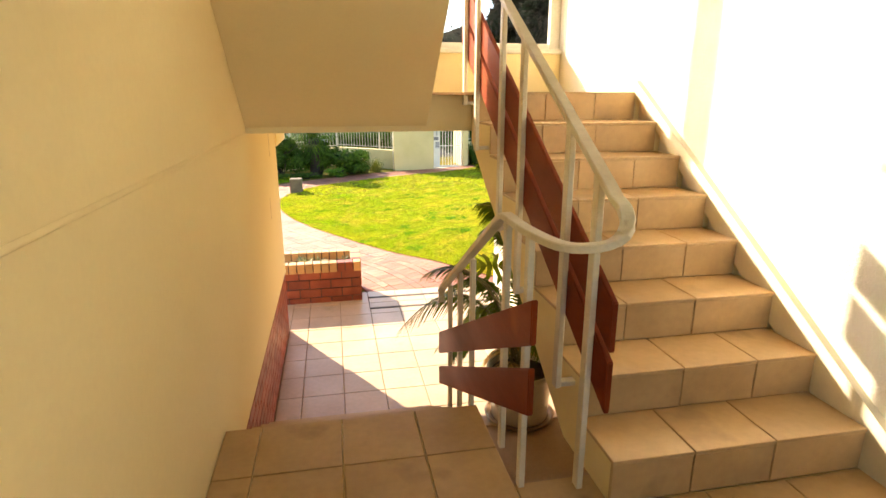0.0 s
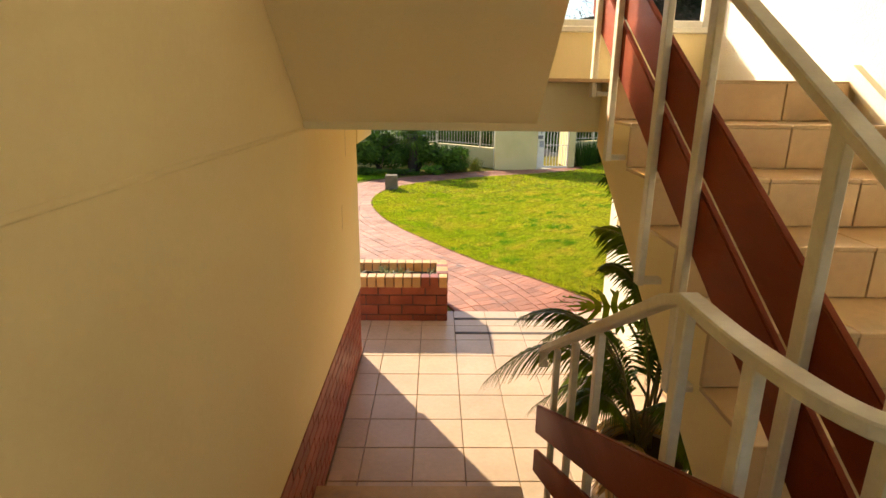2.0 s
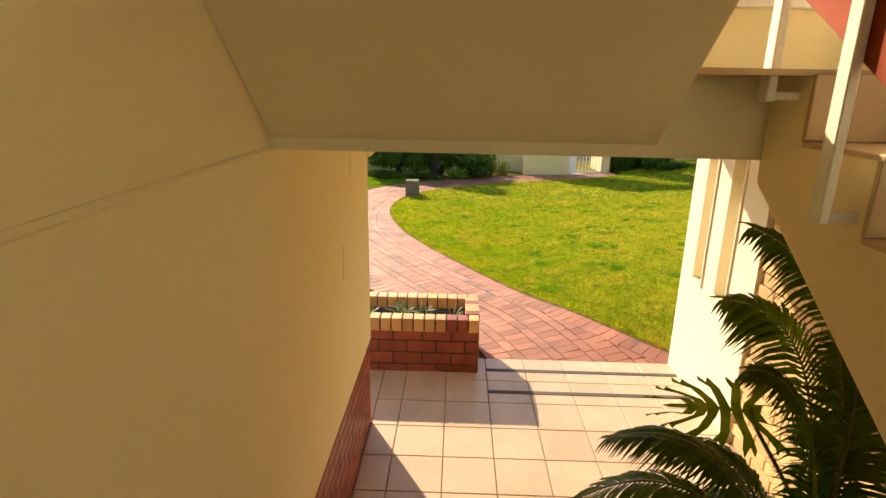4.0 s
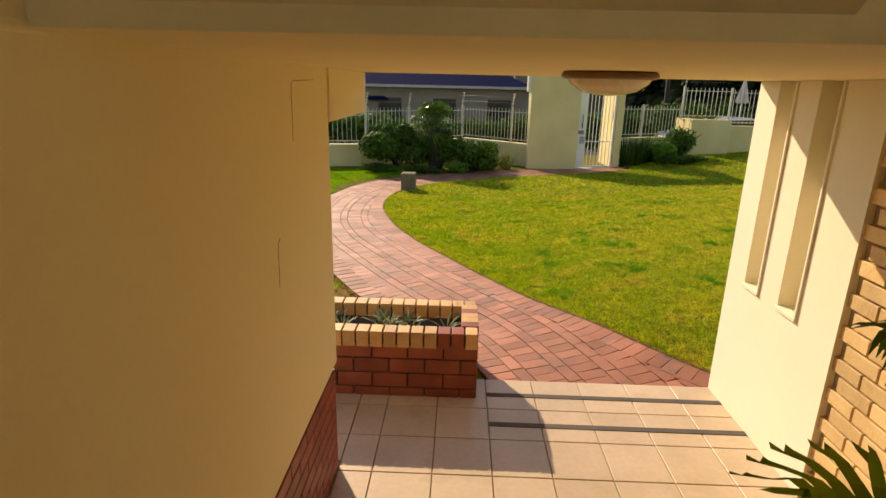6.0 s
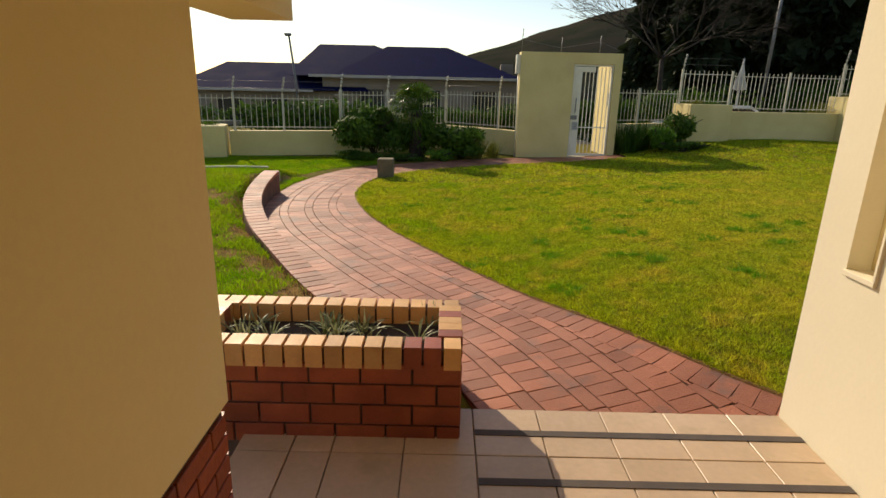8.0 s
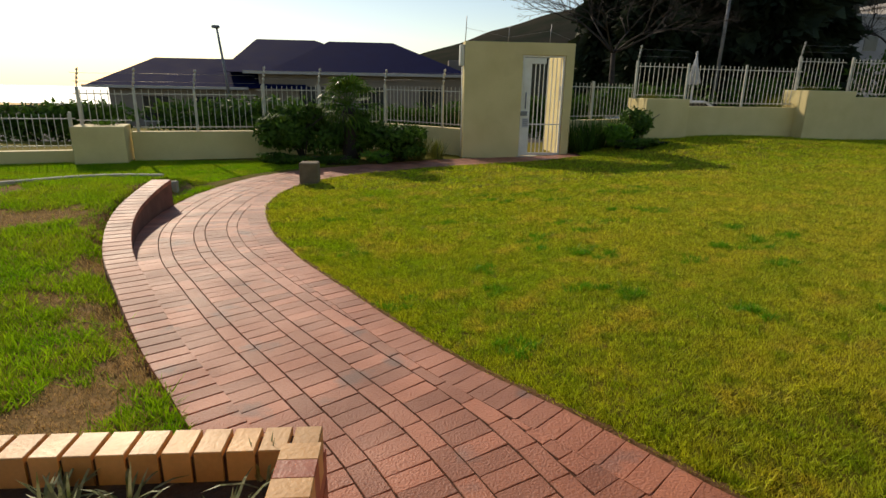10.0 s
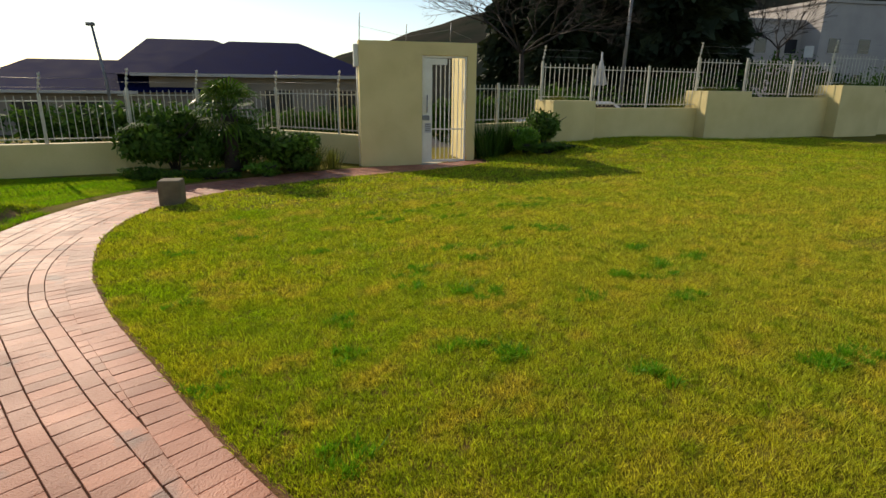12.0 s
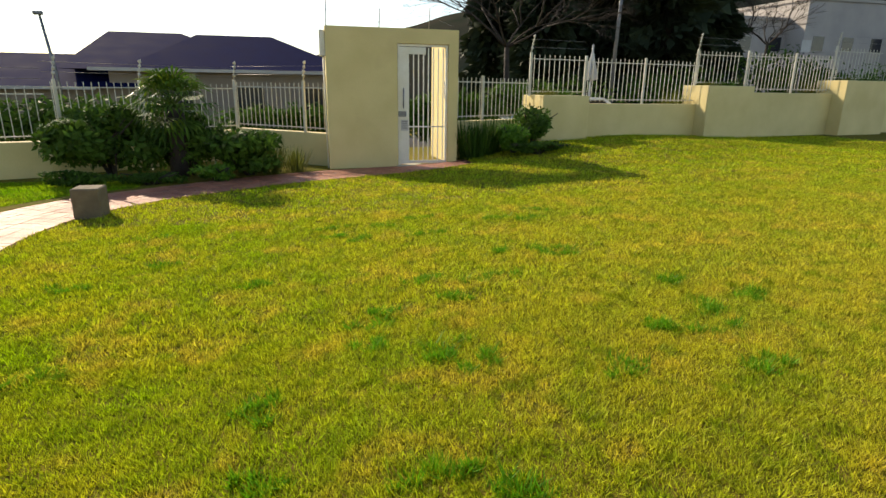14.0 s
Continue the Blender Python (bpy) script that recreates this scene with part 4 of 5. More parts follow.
def gate_wall():
    yf, yb, zb, zt = 18.20, 18.62, -1.3, 1.53
    bm = bmesh.new()
    box(1.94, 3.235, yf, yb, zb, zt, 0, bm)
    box(4.215, 4.40, yf, yb, zb, zt, 0, bm)
    box(3.235, 4.215, yf, yb, 1.275, zt, 0, bm)
    solid("wall_gate", bm, CREAM_OUT, "tall cream plastered wall around the garden gate", "wall")
    solid("wall_gate_return", box(4.217, 4.398, yb + 0.002, 19.7, zb, 1.45), CREAM_OUT, "cream return wall behind the gate opening", "wall")
    solid("trim_gate_threshold", box(3.2, 4.25, yf - 0.06, yb, -1.2, -0.955, 0.01), KERB, "pale concrete threshold under the gate", "threshold")
    g = thing("door_1", (3.24, yf + 0.06, -0.95), "white steel security gate with vertical bars", "gate", kind="structure")
    y0, y1 = yf + 0.045, yf + 0.085
    for a, b, c, d in ((3.245, 3.285, -0.95, 1.265), (4.165, 4.205, -0.95, 1.265), (3.285, 4.165, 1.225, 1.265)):
        part("gate_frame", box(a, b, y0 - 0.01, y1 + 0.01, c, d, 0.004), WHITE_METAL, g)
    part("lock_panel", box(3.287, 3.46, y0, y1 - 0.01, -0.93, 1.215, 0.004), WHITE_METAL, g, "white steel lock plate panel")
    part("top_panel", box(3.46, 3.78, y0, y1 - 0.01, 1.09, 1.215, 0.004), WHITE_METAL, g)
    part("bottom_rail", box(3.46, 4.163, y0, y1 - 0.01, -0.93, -0.87, 0.004), WHITE_METAL, g)
    part("middle_rail", box(3.46, 4.163, y0 + 0.012, y1 - 0.012, -0.24, -0.215, 0.003), WHITE_METAL, g)
    me = slab_mesh("bar", 0.018, 0.018, 2.06, WHITE_METAL, 0.005)
    for k in range(7):
        link_mesh("bar", me, None, g, "", Matrix.Translation((3.55 + 0.095 * k, (y0 + y1) / 2, 0.17)))
    part("gate_handle", tube([(3.345, y0 - 0.04, 0.12), (3.345, y0 - 0.05, 0.48)], 0.012, 8), GALV, g, "grey pull handle")
    part("lock_box", box(3.25, 3.40, y0 - 0.03, y0 + 0.01, -0.04, 0.06, 0.006), GALV, g, "grey steel lock box")
    pl = part("notice_plate", box(3.30, 3.44, y0 - 0.006, y0, -0.30, -0.10, 0.002), SIGN, g, "small pale notice plate")
    for k in range(4):
        part("text_line", box(3.315, 3.425, y0 - 0.008, y0 - 0.005, -0.135 - 0.04 * k, -0.125 - 0.04 * k), STRIP, pl)
    ib = thing("intercom", (4.205, yf + 0.25, 0.55), "narrow grey intercom panel on the gate reveal", "intercom")
    part("intercom_body", box(4.195, 4.214, yf + 0.2, yf + 0.28, 0.3, 0.62, 0.004), GALV, ib)
    mb = thing("meter_box", (1.90, yf + 0.2, 1.2), "white plastic meter box on the wall's end", "box")
    part("meter_body", box(1.84, 1.938, yf + 0.05, yf + 0.30, 1.02, 1.46, 0.01), WHITE_METAL, mb)
    part("cable_pipe", tube([(1.90, yf + 0.12, 1.02), (1.915, yf + 0.12, -1.0)], 0.014, 6), WHITE_METAL, mb)
    for x, h in ((1.98, 0.55), (2.95, 0.36), (3.9, 0.42)):
        a = thing("shock_wire_post", (x, yb - 0.06, zt), "thin steel electric fence post on the gate wall", "post", "wire posts")
        part("rod", tube([(x, yb - 0.06, zt - 0.01), (x + 0.02, yb - 0.06, zt + h)], 0.009, 6), GALV, a)
    part("wire", tube([(1.98, yb - 0.05, zt + 0.3), (2.95, yb - 0.05, zt + 0.12), (3.9, yb - 0.05, zt + 0.28), (4.4, yb, zt + 0.1)], 0.003, 4), GALV, a)


gate_wall()
st = thing("marker_stone", (-1.0, 14.7, -1.0), "squat brown concrete block beside the path", "block")
part("block_body", box(-1.13, -0.83, 14.55, 14.85, -1.1, -0.66, 0.015), STONE, st)


# ======== shrubs and trees ========
def leaf_cloud(name, centre, radii, n, size, material, seed, hollow=0.55, parent=None, lumps=9, tall=1.0):
    """Many small leaves on an uneven set of lumps."""
    g = np.random.default_rng(seed)
    c0, r0 = np.array(centre, float), np.array(radii, float)
    d = g.normal(size=(lumps, 3))
    d /= np.linalg.norm(d, axis=1)[:, None]
    lc = c0 + d * r0 * g.uniform(0.25, 0.75, (lumps, 1))
    lr = g.uniform(0.32, 0.6, (lumps, 1)) * r0
    k = g.integers(0, lumps, n)
    d = g.normal(size=(n, 3))
    d /= np.linalg.norm(d, axis=1)[:, None]
    p = lc[k] + d * lr[k] * (hollow + (1 - hollow) * g.uniform(0, 1.08, (n, 1)))
    t = g.normal(size=(n, 3))
    t /= np.linalg.norm(t, axis=1)[:, None]
    b = np.cross(t, d)
    b /= np.linalg.norm(b, axis=1)[:, None] + 1e-6
    s = size * g.uniform(0.6, 1.3, (n, 1))
    t = t * np.array([1, 1, tall])
    v = np.stack([p - t * s, p + b * s * 0.42, p + t * s, p - b * s * 0.42], axis=1).reshape(-1, 3)
    f = np.arange(4 * n).reshape(-1, 4)
    return link_mesh(name, np_mesh(name, v, f), material, parent)


def shrub(name, at, radii, n, size, material, label, seed, category="shrub", lumps=9):
    t = thing(name, at, label, category)
    bm = bmesh.new()
    g = random.Random(seed)
    for k in range(6):
        tube([(at[0], at[1], at[2] - 0.05), (at[0] + g.uniform(-.3, .3) * radii[0], at[1] + g.uniform(-.3, .3) * radii[1], at[2] + radii[2] * 0.7),
              (at[0] + g.uniform(-.8, .8) * radii[0], at[1] + g.uniform(-.8, .8) * radii[1], at[2] + radii[2] * 1.5)], [0.03, 0.02, 0.008], 5, bm)
    part("stems", bm, BARK, t)
    cr = leaf_cloud("crown", (at[0], at[1], at[2] + radii[2]), radii, n, size, material, seed, parent=t, lumps=lumps)
    return t


G = lambda x, y: float(land(x, y))
shrub("round_shrub", (-1.55, 17.6, G(-1.55, 17.6)), (0.82, 0.75, 0.66), 7000, 0.075, SHRUB, "dense dark green rounded shrub by the fence", 1)
shrub("low_shrub", (0.55, 17.7, G(0.5, 17.7)), (0.9, 0.6, 0.40), 4200, 0.06, SHRUB, "low dark green shrub by the gate wall", 2)
shrub("low_shrub", (-0.4, 17.9, G(-0.4, 17.9)), (0.7, 0.5, 0.55), 3800, 0.06, SHRUB, "low dark green shrub under the small palm", 3)
shrub("ground_cover", (-1.9, 16.95, G(-1.9, 16.95)), (0.7, 0.22, 0.12), 1700, 0.035, SHRUB, "low grey-green ground cover edging the bed", 4, "plant")
shrub("ground_cover", (-0.85, 17.0, G(-0.85, 17.0)), (0.6, 0.22, 0.12), 1500, 0.035, SHRUB, "low grey-green ground cover edging the bed", 5, "plant")
shrub("ground_cover", (0.1, 17.1, G(0.1, 17.1)), (0.35, 0.22, 0.15), 900, 0.045, SHRUB_LIT, "low bright green plant edging the bed", 6, "plant")
shrub("bright_shrub", (5.55, 18.1, G(5.55, 18.1)), (0.46, 0.4, 0.36), 2800, 0.05, SHRUB_LIT, "bright green leafy shrub beside the gate wall", 7)
shrub("dark_shrub", (6.15, 18.5, G(6.15, 18.5)), (0.5, 0.5, 0.46), 2600, 0.055, SHRUB, "dark bronze-green shrub at the fence pier", 8)
shrub("ground_cover", (5.9, 17.6, G(5.9, 17.6)), (0.85, 0.3, 0.13), 1900, 0.04, SHRUB, "low grey-green ground cover before the shrubs", 9, "plant")
for k, (x, y, h) in enumerate([(4.75, 18.2, 0.85), (5.05, 18.5, 0.9), (5.35, 18.7, 0.85), (5.75, 18.8, 0.8), (4.65, 18.5, 0.9)]):
    tuft("reed_clump", (x, y, G(x, y)), 130, h, 0.016, 0.38, SHRUB, "dark green strappy reed clump by the gate wall", "plant", 40 + k, "reeds", 0.5, 0.2)
for k, (x, y, h) in enumerate([(0.95, 17.9, 0.62), (0.55, 18.2, 0.72), (1.3, 18.0, 0.5), (0.2, 18.3, 0.7)]):
    tuft("reed_clump", (x, y, G(x, y)), 120, h, 0.016, 0.4, REED, "yellow-green reed clump in the fence bed", "plant", 60 + k, "reeds", 0.5, 0.22)
for k, (x, y, z) in enumerate([(-5.5, 17.5, -0.31), (6.9, 19.7, 0.37), (7.3, 19.75, 0.37), (11.6, 20.3, 0.64), (12.2, 20.35, 0.64), (16.5, 20.8, 0.84), (17.3, 20.85, 0.84)]):
    tuft("pier_plant", (x, y, z - 0.005), 110, 0.17, 0.02, 0.9, REED if k % 2 else SHRUB, "straggly green plant on top of a fence pier", "plant", 80 + k, "pier plants", 0.5, 0.28)
for k, (x, y, z) in enumerate([(10.75, 20.2, 0.19), (15.6, 20.75, 0.5)]):
    tuft("yellow_fence_plant", (x, y + 0.35, z - 0.3), 130, 0.75, 0.02, 0.5, REED, "yellow-green strappy plant behind the fence", "plant", 95 + k, "fence plants", 0.5, 0.2)


def small_palm(at):
    t = thing("small_garden_palm", at, "small fan palm with a shaggy trunk in the bed", "palm")
    x, y, z = at
    part("trunk", tube([(x, y, z - 0.05), (x + 0.02, y, z + 0.5), (x, y, z + 1.12)], [0.15, 0.18, 0.15], 10), BARK, t)
    g = random.Random(3)
    for k in range(64):
        a, e = g.uniform(0, 6.28), g.uniform(-0.95, 1.3)
        d = Vector((math.cos(a) * math.cos(e), math.sin(a) * math.cos(e), math.sin(e)))
        c = Vector((x, y, z + 1.15))
        o = c + d * g.uniform(0.28, 0.46)
        bm = bmesh.new()
        tube([tuple(c), tuple(o)], 0.008, 4, bm)
        sd = d.cross(Vector((0, 0, 1))).normalized()
        up = sd.cross(d)
        for j in range(9):
            b = (j - 4) / 4 * 1.2
            w = (d * math.cos(b) + sd * math.sin(b)).normalized()
            q = w.cross(up).normalized() * 0.02
            tip = o + w * 0.40 * g.uniform(0.8, 1.15) - Vector((0, 0, 0.13))
            m_ = o + w * 0.26
            bm.faces.new([bm.verts.new(v) for v in (o, m_ + q, tip, m_ - q)])
        part("leaf", bm, SHRUB if k % 4 else PALM, t)


small_palm((-0.58, 17.75, G(-0.58, 17.75)))


def branches(bm, p, d, ln, r, depth, g, drop=0.0):
    """Forking limbs."""
    q = p + d * ln
    midp = (p + q) / 2 + Vector((g.uniform(-1, 1), g.uniform(-1, 1), g.uniform(-.3, .6))) * ln * 0.08
    tube([tuple(p), tuple(midp), tuple(q)], [r, r * 0.85, r * 0.68], 6 if depth > 2 else 4, bm)
    if depth:
        for k in range(3 if depth > 1 else 4):
            e = (d + Vector((g.uniform(-1, 1), g.uniform(-1, 1), g.uniform(-.45, .75) - drop)) * 0.75).normalized()
            branches(bm, p + d * ln * g.uniform(0.6, 1.0), e, ln * g.uniform(0.6, 0.82), r * 0.58, depth - 1, g, drop)


def bare_tree(at, h, seed, label):
    t = thing("bare_tree", at, label, "tree", "bare trees")
    bm = bmesh.new()
    g = random.Random(seed)
    a = Vector(at)
    tube([tuple(a - Vector((0, 0, .3))), tuple(a + Vector((0.1, 0, h * 0.2))), tuple(a + Vector((0.05, 0, h * 0.36)))], [h * 0.016, h * 0.013, h * 0.010], 9, bm)
    part("trunk", bm, BARK, t)
    bm = bmesh.new()
    top = a + Vector((0.05, 0, h * 0.34))
    for k in range(6):
        an = k * 1.05 + g.uniform(-.3, .3)
        branches(bm, top, Vector((math.cos(an) * 0.8, math.sin(an) * 0.8, g.uniform(0.35, 1.1))).normalized(), h * 0.21, h * 0.005, 5 if seed == 4 else 4, g, 0.12)
    part("crown", bm, BARK, t, "bare leafless twigs")


def conifer(at, h, w, seed):
    t = thing("dark_conifer", at, "tall dark green conifer across the road", "tree", "dark conifers")
    x, y, z = at
    part("trunk", tube([(x, y, z - 0.3), (x + 0.1, y, z + h * 0.5), (x, y, z + h)], [w * 0.09, w * 0.06, 0.03], 8), BARK, t)
    g = np.random.default_rng(seed)
    n = 9000
    k = g.uniform(0.06, 1, n) ** 0.8
    a = g.uniform(0, 2 * np.pi, n)
    lay = 0.75 + 0.25 * np.sin(k * 46 + np.sin(a * 3 + seed) * 1.5)
    r = w * (1.02 - k) ** 0.75 * lay * np.sqrt(g.uniform(0.25, 1, n))
    p = np.stack([x + r * np.cos(a), y + r * np.sin(a), z + h * k - r * 0.18], axis=1)
    s = w * 0.10 * g.uniform(0.6, 1.3, (n, 1))
    out = np.stack([np.cos(a), np.sin(a), -0.35 + g.normal(size=n) * 0.3], axis=1)
    sd = g.normal(size=(n, 3)) * 0.5
    v = np.stack([p - out * s, p + sd * s, p + out * s * 1.3, p - sd * s * 0.6], axis=1).reshape(-1, 3)
    link_mesh("crown", np_mesh("crown", v, np.arange(4 * n).reshape(-1, 4)), NEEDLE, t)


for k, (x, y, h, w) in enumerate([(11.2, 30, 10, 2.2), (10.2, 33.0, 11, 2.2), (16.0, 28.8, 12, 2.8), (13.0, 33.5, 12, 2.6), (20.8, 33, 11, 2.6), (12.2, 31.5, 12, 3.0), (14.6, 30.5, 13, 3.2), (17.0, 31.5, 12, 3.0), (19.2, 31, 10.5, 2.7), (13.4, 35, 14, 3.4), (18.3, 36, 13, 3.4), (23.0, 37, 10, 3.0)]):
    conifer((x, y, -1.0), h, w, 20 + k)
bare_tree((8.3, 26.5, -0.9), 8.0, 4, "leafless tree with fine spreading twigs across the road")
bare_tree((22.5, 33.0, 0.2), 7.0, 9, "leafless tree with fine spreading twigs across the road")
bare_tree((27.5, 36.0, 0.5), 7.5, 13, "leafless tree with fine spreading twigs across the road")
for k, (x, y, rx, rz) in enumerate([(-9.5, 22.5, 3.2, 0.75), (-4.0, 23.4, 3.4, 0.78), (1.5, 24.5, 3.0, 0.75), (-14.5, 20.5, 3.4, 0.62), (-22, 28, 5, 1.0), (6.0, 24.2, 2.4, 0.8), (8.6, 24.5, 2.6, 0.85), (14.0, 25.5, 3.0, 1.2), (20.0, 26.0, 3.5, 1.6), (27.0, 28.0, 4.0, 1.5)]):
    shrub("hedge", (x, y, G(x, y) - 0.3), (rx, 0.8, rz), 3800, 0.11, SHRUB, "dark clipped hedge across the road", 100 + k, "hedge", 16)


# ======== the house across the road ========
def hip_roof(x0, x1, y0, y1, ze, zr, a, b):
    """A hipped roof: eave box and a ridge from a to b."""
    bm = bmesh.new()
    ym = (y0 + y1) / 2
    e = [bm.verts.new(p) for p in ((x0, y0, ze), (x1, y0, ze), (x1, y1, ze), (x0, y1, ze))]
    r = [bm.verts.new((a, ym, zr)), bm.verts.new((b, ym, zr))]
    for f in ((e[0], e[1], r[1], r[0]), (e[1], e[2], r[1]), (e[2], e[3], r[0], r[1]), (e[3], e[0], r[0]), (e[3], e[2], e[1], e[0])):
        bm.faces.new(f)
    return bm


def house():
    h = thing("house", (-5, 38, -1.8), "single-storey taupe house with a dark blue roof", "house")
    part("wall", box(-6.6, 4.2, 35.6, 44, -3.0, 1.05), HOUSE, h)
    part("wall", box(-14.0, -6.6, 35.6, 43, -3.0, 0.25), HOUSE, h)
    part("roof", hip_roof(-8.4, 1.0, 35.0, 45.0, 1.05, 2.93, -7.6, -4.3), ROOF, h, "dark blue hipped roof")
    part("roof", hip_roof(-6.0, 4.2, 35.05, 43.0, 1.10, 2.83, -3.4, 0.15), ROOF, h, "dark blue hipped roof")
    part("roof", hip_roof(-14.9, -4.0, 35.0, 43.2, 0.27, 1.78, -13.0, -6.0), ROOF, h, "dark blue hipped roof")
    part("fascia", box(-7.2, 4.25, 34.94, 35.03, 0.98, 1.12), FASCIA, h)
    part("fascia", box(-14.95, -7.0, 34.94, 35.03, 0.19, 0.31), FASCIA, h)
    for x in (-12.4, -9.8, -4.6, -1.5, 1.6):
        w = part("window", box(x, x + 1.3, 35.55, 35.62, -1.4, -0.2 + (0.6 if x > -7 else 0)), DARKWIN, h)
        part("frame", box(x - 0.06, x + 1.36, 35.52, 35.56, -1.47, -1.4), FASCIA, w)
    part("chimney", box(3.2, 3.9, 37, 37.7, 1.0, 1.9, 0.03), HOUSE, h)


house()


def block_building(at, w, d, h, label, flat=True):
    x, y, z = at
    b = thing("apartment_building", at, label, "building")
    part("wall", box(x, x + w, y, y + d, z, z + h), GREYWALL, b)
    part("roof", box(x - 0.15, x + w + 0.15, y - 0.15, y + d, z + h, z + h + 0.25), GREYWALL, b)
    n = int(w / 3.2)
    for k in range(n):
        for lv in range(int(h / 3)):
            xx = x + 1.0 + k * 3.2
            zz = z + 1.0 + lv * 3.0
            wd = part("window", box(xx, xx + 1.2, y - 0.02, y + 0.05, zz, zz + 1.2), DARKWIN, b)
            part("sill", box(xx - 0.1, xx + 1.3, y - 0.08, y, zz - 0.1, zz), GREYWALL, wd)


block_building((35.0, 52.0, 0.0), 11.0, 9.0, 6.6, "pale grey rendered building on the slope")
block_building((44.0, 50.0, 0.0), 14.0, 9.0, 8.1, "pale grey rendered building with a stepped roofline")
block_building((55.0, 47.0, 0.0), 16.0, 9.0, 6.0, "pale grey rendered building with a flat roof")
block_building((-42.0, 95.0, -8.0), 7.0, 6.0, 6.2, "small pale flat-roofed building near the sea")


def street_lamp():
    l = thing("street_lamp", (-6.45, 30.0, -1.6), "tall grey street lamp with a single head", "lamp post")
    part("pole", tube([(-6.45, 30, -1.8), (-6.60, 30, 0.8), (-6.80, 30, 2.62)], [0.07, 0.055, 0.04], 8), GALV, l)
    bm = box(-6.98, -6.70, 29.9, 30.1, 2.62, 2.74, 0.03)
    part("lamp_head", bm, GALV, l)


street_lamp()


def road_sign():
    s_ = thing("folded_parasol", (9.72, 23.0, -0.6), "folded white cloth parasol on a pale pole", "parasol")
    part("pole", tube([(9.72, 23.0, -0.9), (9.72, 23.0, 1.70)], 0.028, 8), SIGN, s_)
    bm = bmesh.new()
    rings = []
    for z, r, fold in ((1.58, 0.03, 0.0), (1.42, 0.06, 0.1), (1.18, 0.10, 0.25), (0.95, 0.145, 0.35), (0.80, 0.16, 0.42)):
        rings.append([bm.verts.new((9.72 + r * (1 + fold * (-1) ** k) * math.cos(k * math.pi / 8), 23.0 + r * (1 + fold * (-1) ** k) * math.sin(k * math.pi / 8), z - (0.05 if k % 2 and z < 0.85 else 0))) for k in range(16)])
    for a, b in zip(rings, rings[1:]):
        for k in range(16):
            bm.faces.new((a[k], a[(k + 1) % 16], b[(k + 1) % 16], b[k]))
    part("canopy", bm, SIGN, s_, "pleated folded cloth canopy")
    part("finial", lathe([(0.0, 0.08), (0.03, 0.05), (0.035, 0.0), (0.0, -0.01)], (9.72, 23.0, 1.68), 10), SIGN, s_)
    s_ = thing("road_sign", (18.6, 24.5, 0.2), "small pale square sign on a pole", "sign")
    part("pole", tube([(18.6, 24.5, -0.6), (18.6, 24.5, 2.2)], 0.03, 8), GALV, s_)
    part("sign_plate", box(18.4, 18.8, 24.44, 24.46, 1.85, 2.25, 0.004), SIGN, s_)
    s_ = thing("utility_pole", (12.25, 26, -0.8), "tall thin dark utility pole across the road", "pole")
    part("pole", tube([(12.1, 26, -1.0), (12.3, 26, 7.0)], [0.07, 0.05], 8), GALV, s_)


road_sign()


def car(at, turn, label):
    """A small hatchback; x along its length."""
    c = thing("parked_car", at, label, "car", "parked cars")
    m = Matrix.Translation(at) @ Matrix.Rotation(radians(turn), 4, "Z")
    side = [(-1.9, 0.3), (-1.95, 0.62), (-1.8, 0.85), (-1.1, 0.95), (-0.5, 1.42), (0.9, 1.46), (1.6, 1.05), (1.85, 0.95), (1.92, 0.55), (1.85, 0.3)]
    b = prism(side, "y", -0.82, 0.82, 0.05)
    b.transform(m)
    part("car_body", b, CARPAINT, c)
    for s in (-0.825, 0.825):
        b = prism([(-0.95, 0.97), (-0.45, 1.36), (0.85, 1.39), (1.35, 1.03)], "y", s - 0.012, s + 0.012)
        b.transform(m)
        part("side_window", b, DARKWIN, c)
        for x in (-1.2, 1.2):
            b = bmesh.new()
            tube([(x, s - 0.1 if s > 0 else s + 0.1, 0.31), (x, s + (0.01 if s > 0 else -0.01), 0.31)], 0.31, 18, b)
            b.transform(m)
            w = part("wheel", b, RUBBER, c)
            b = bmesh.new()
            tube([(x, s, 0.31), (x, s + (0.02 if s > 0 else -0.02), 0.31)], 0.19, 14, b)
            b.transform(m)
            part("rim", b, GALV, w)
    b = prism([(-1.08, 0.97), (-0.55, 1.38), (-0.58, 1.40), (-1.12, 0.99)], "y", -0.7, 0.7)
    b.transform(m)
    part("windscreen", b, DARKWIN, c)
    for s in (-0.6, 0.6):
        b = box(-1.97, -1.88, s - 0.14, s + 0.14, 0.62, 0.76, 0.02)
        b.transform(m)
        part("headlight", b, SIGN, c)


car((9.2, 23.6, -1.18), 6, "white hatchback parked up the road")

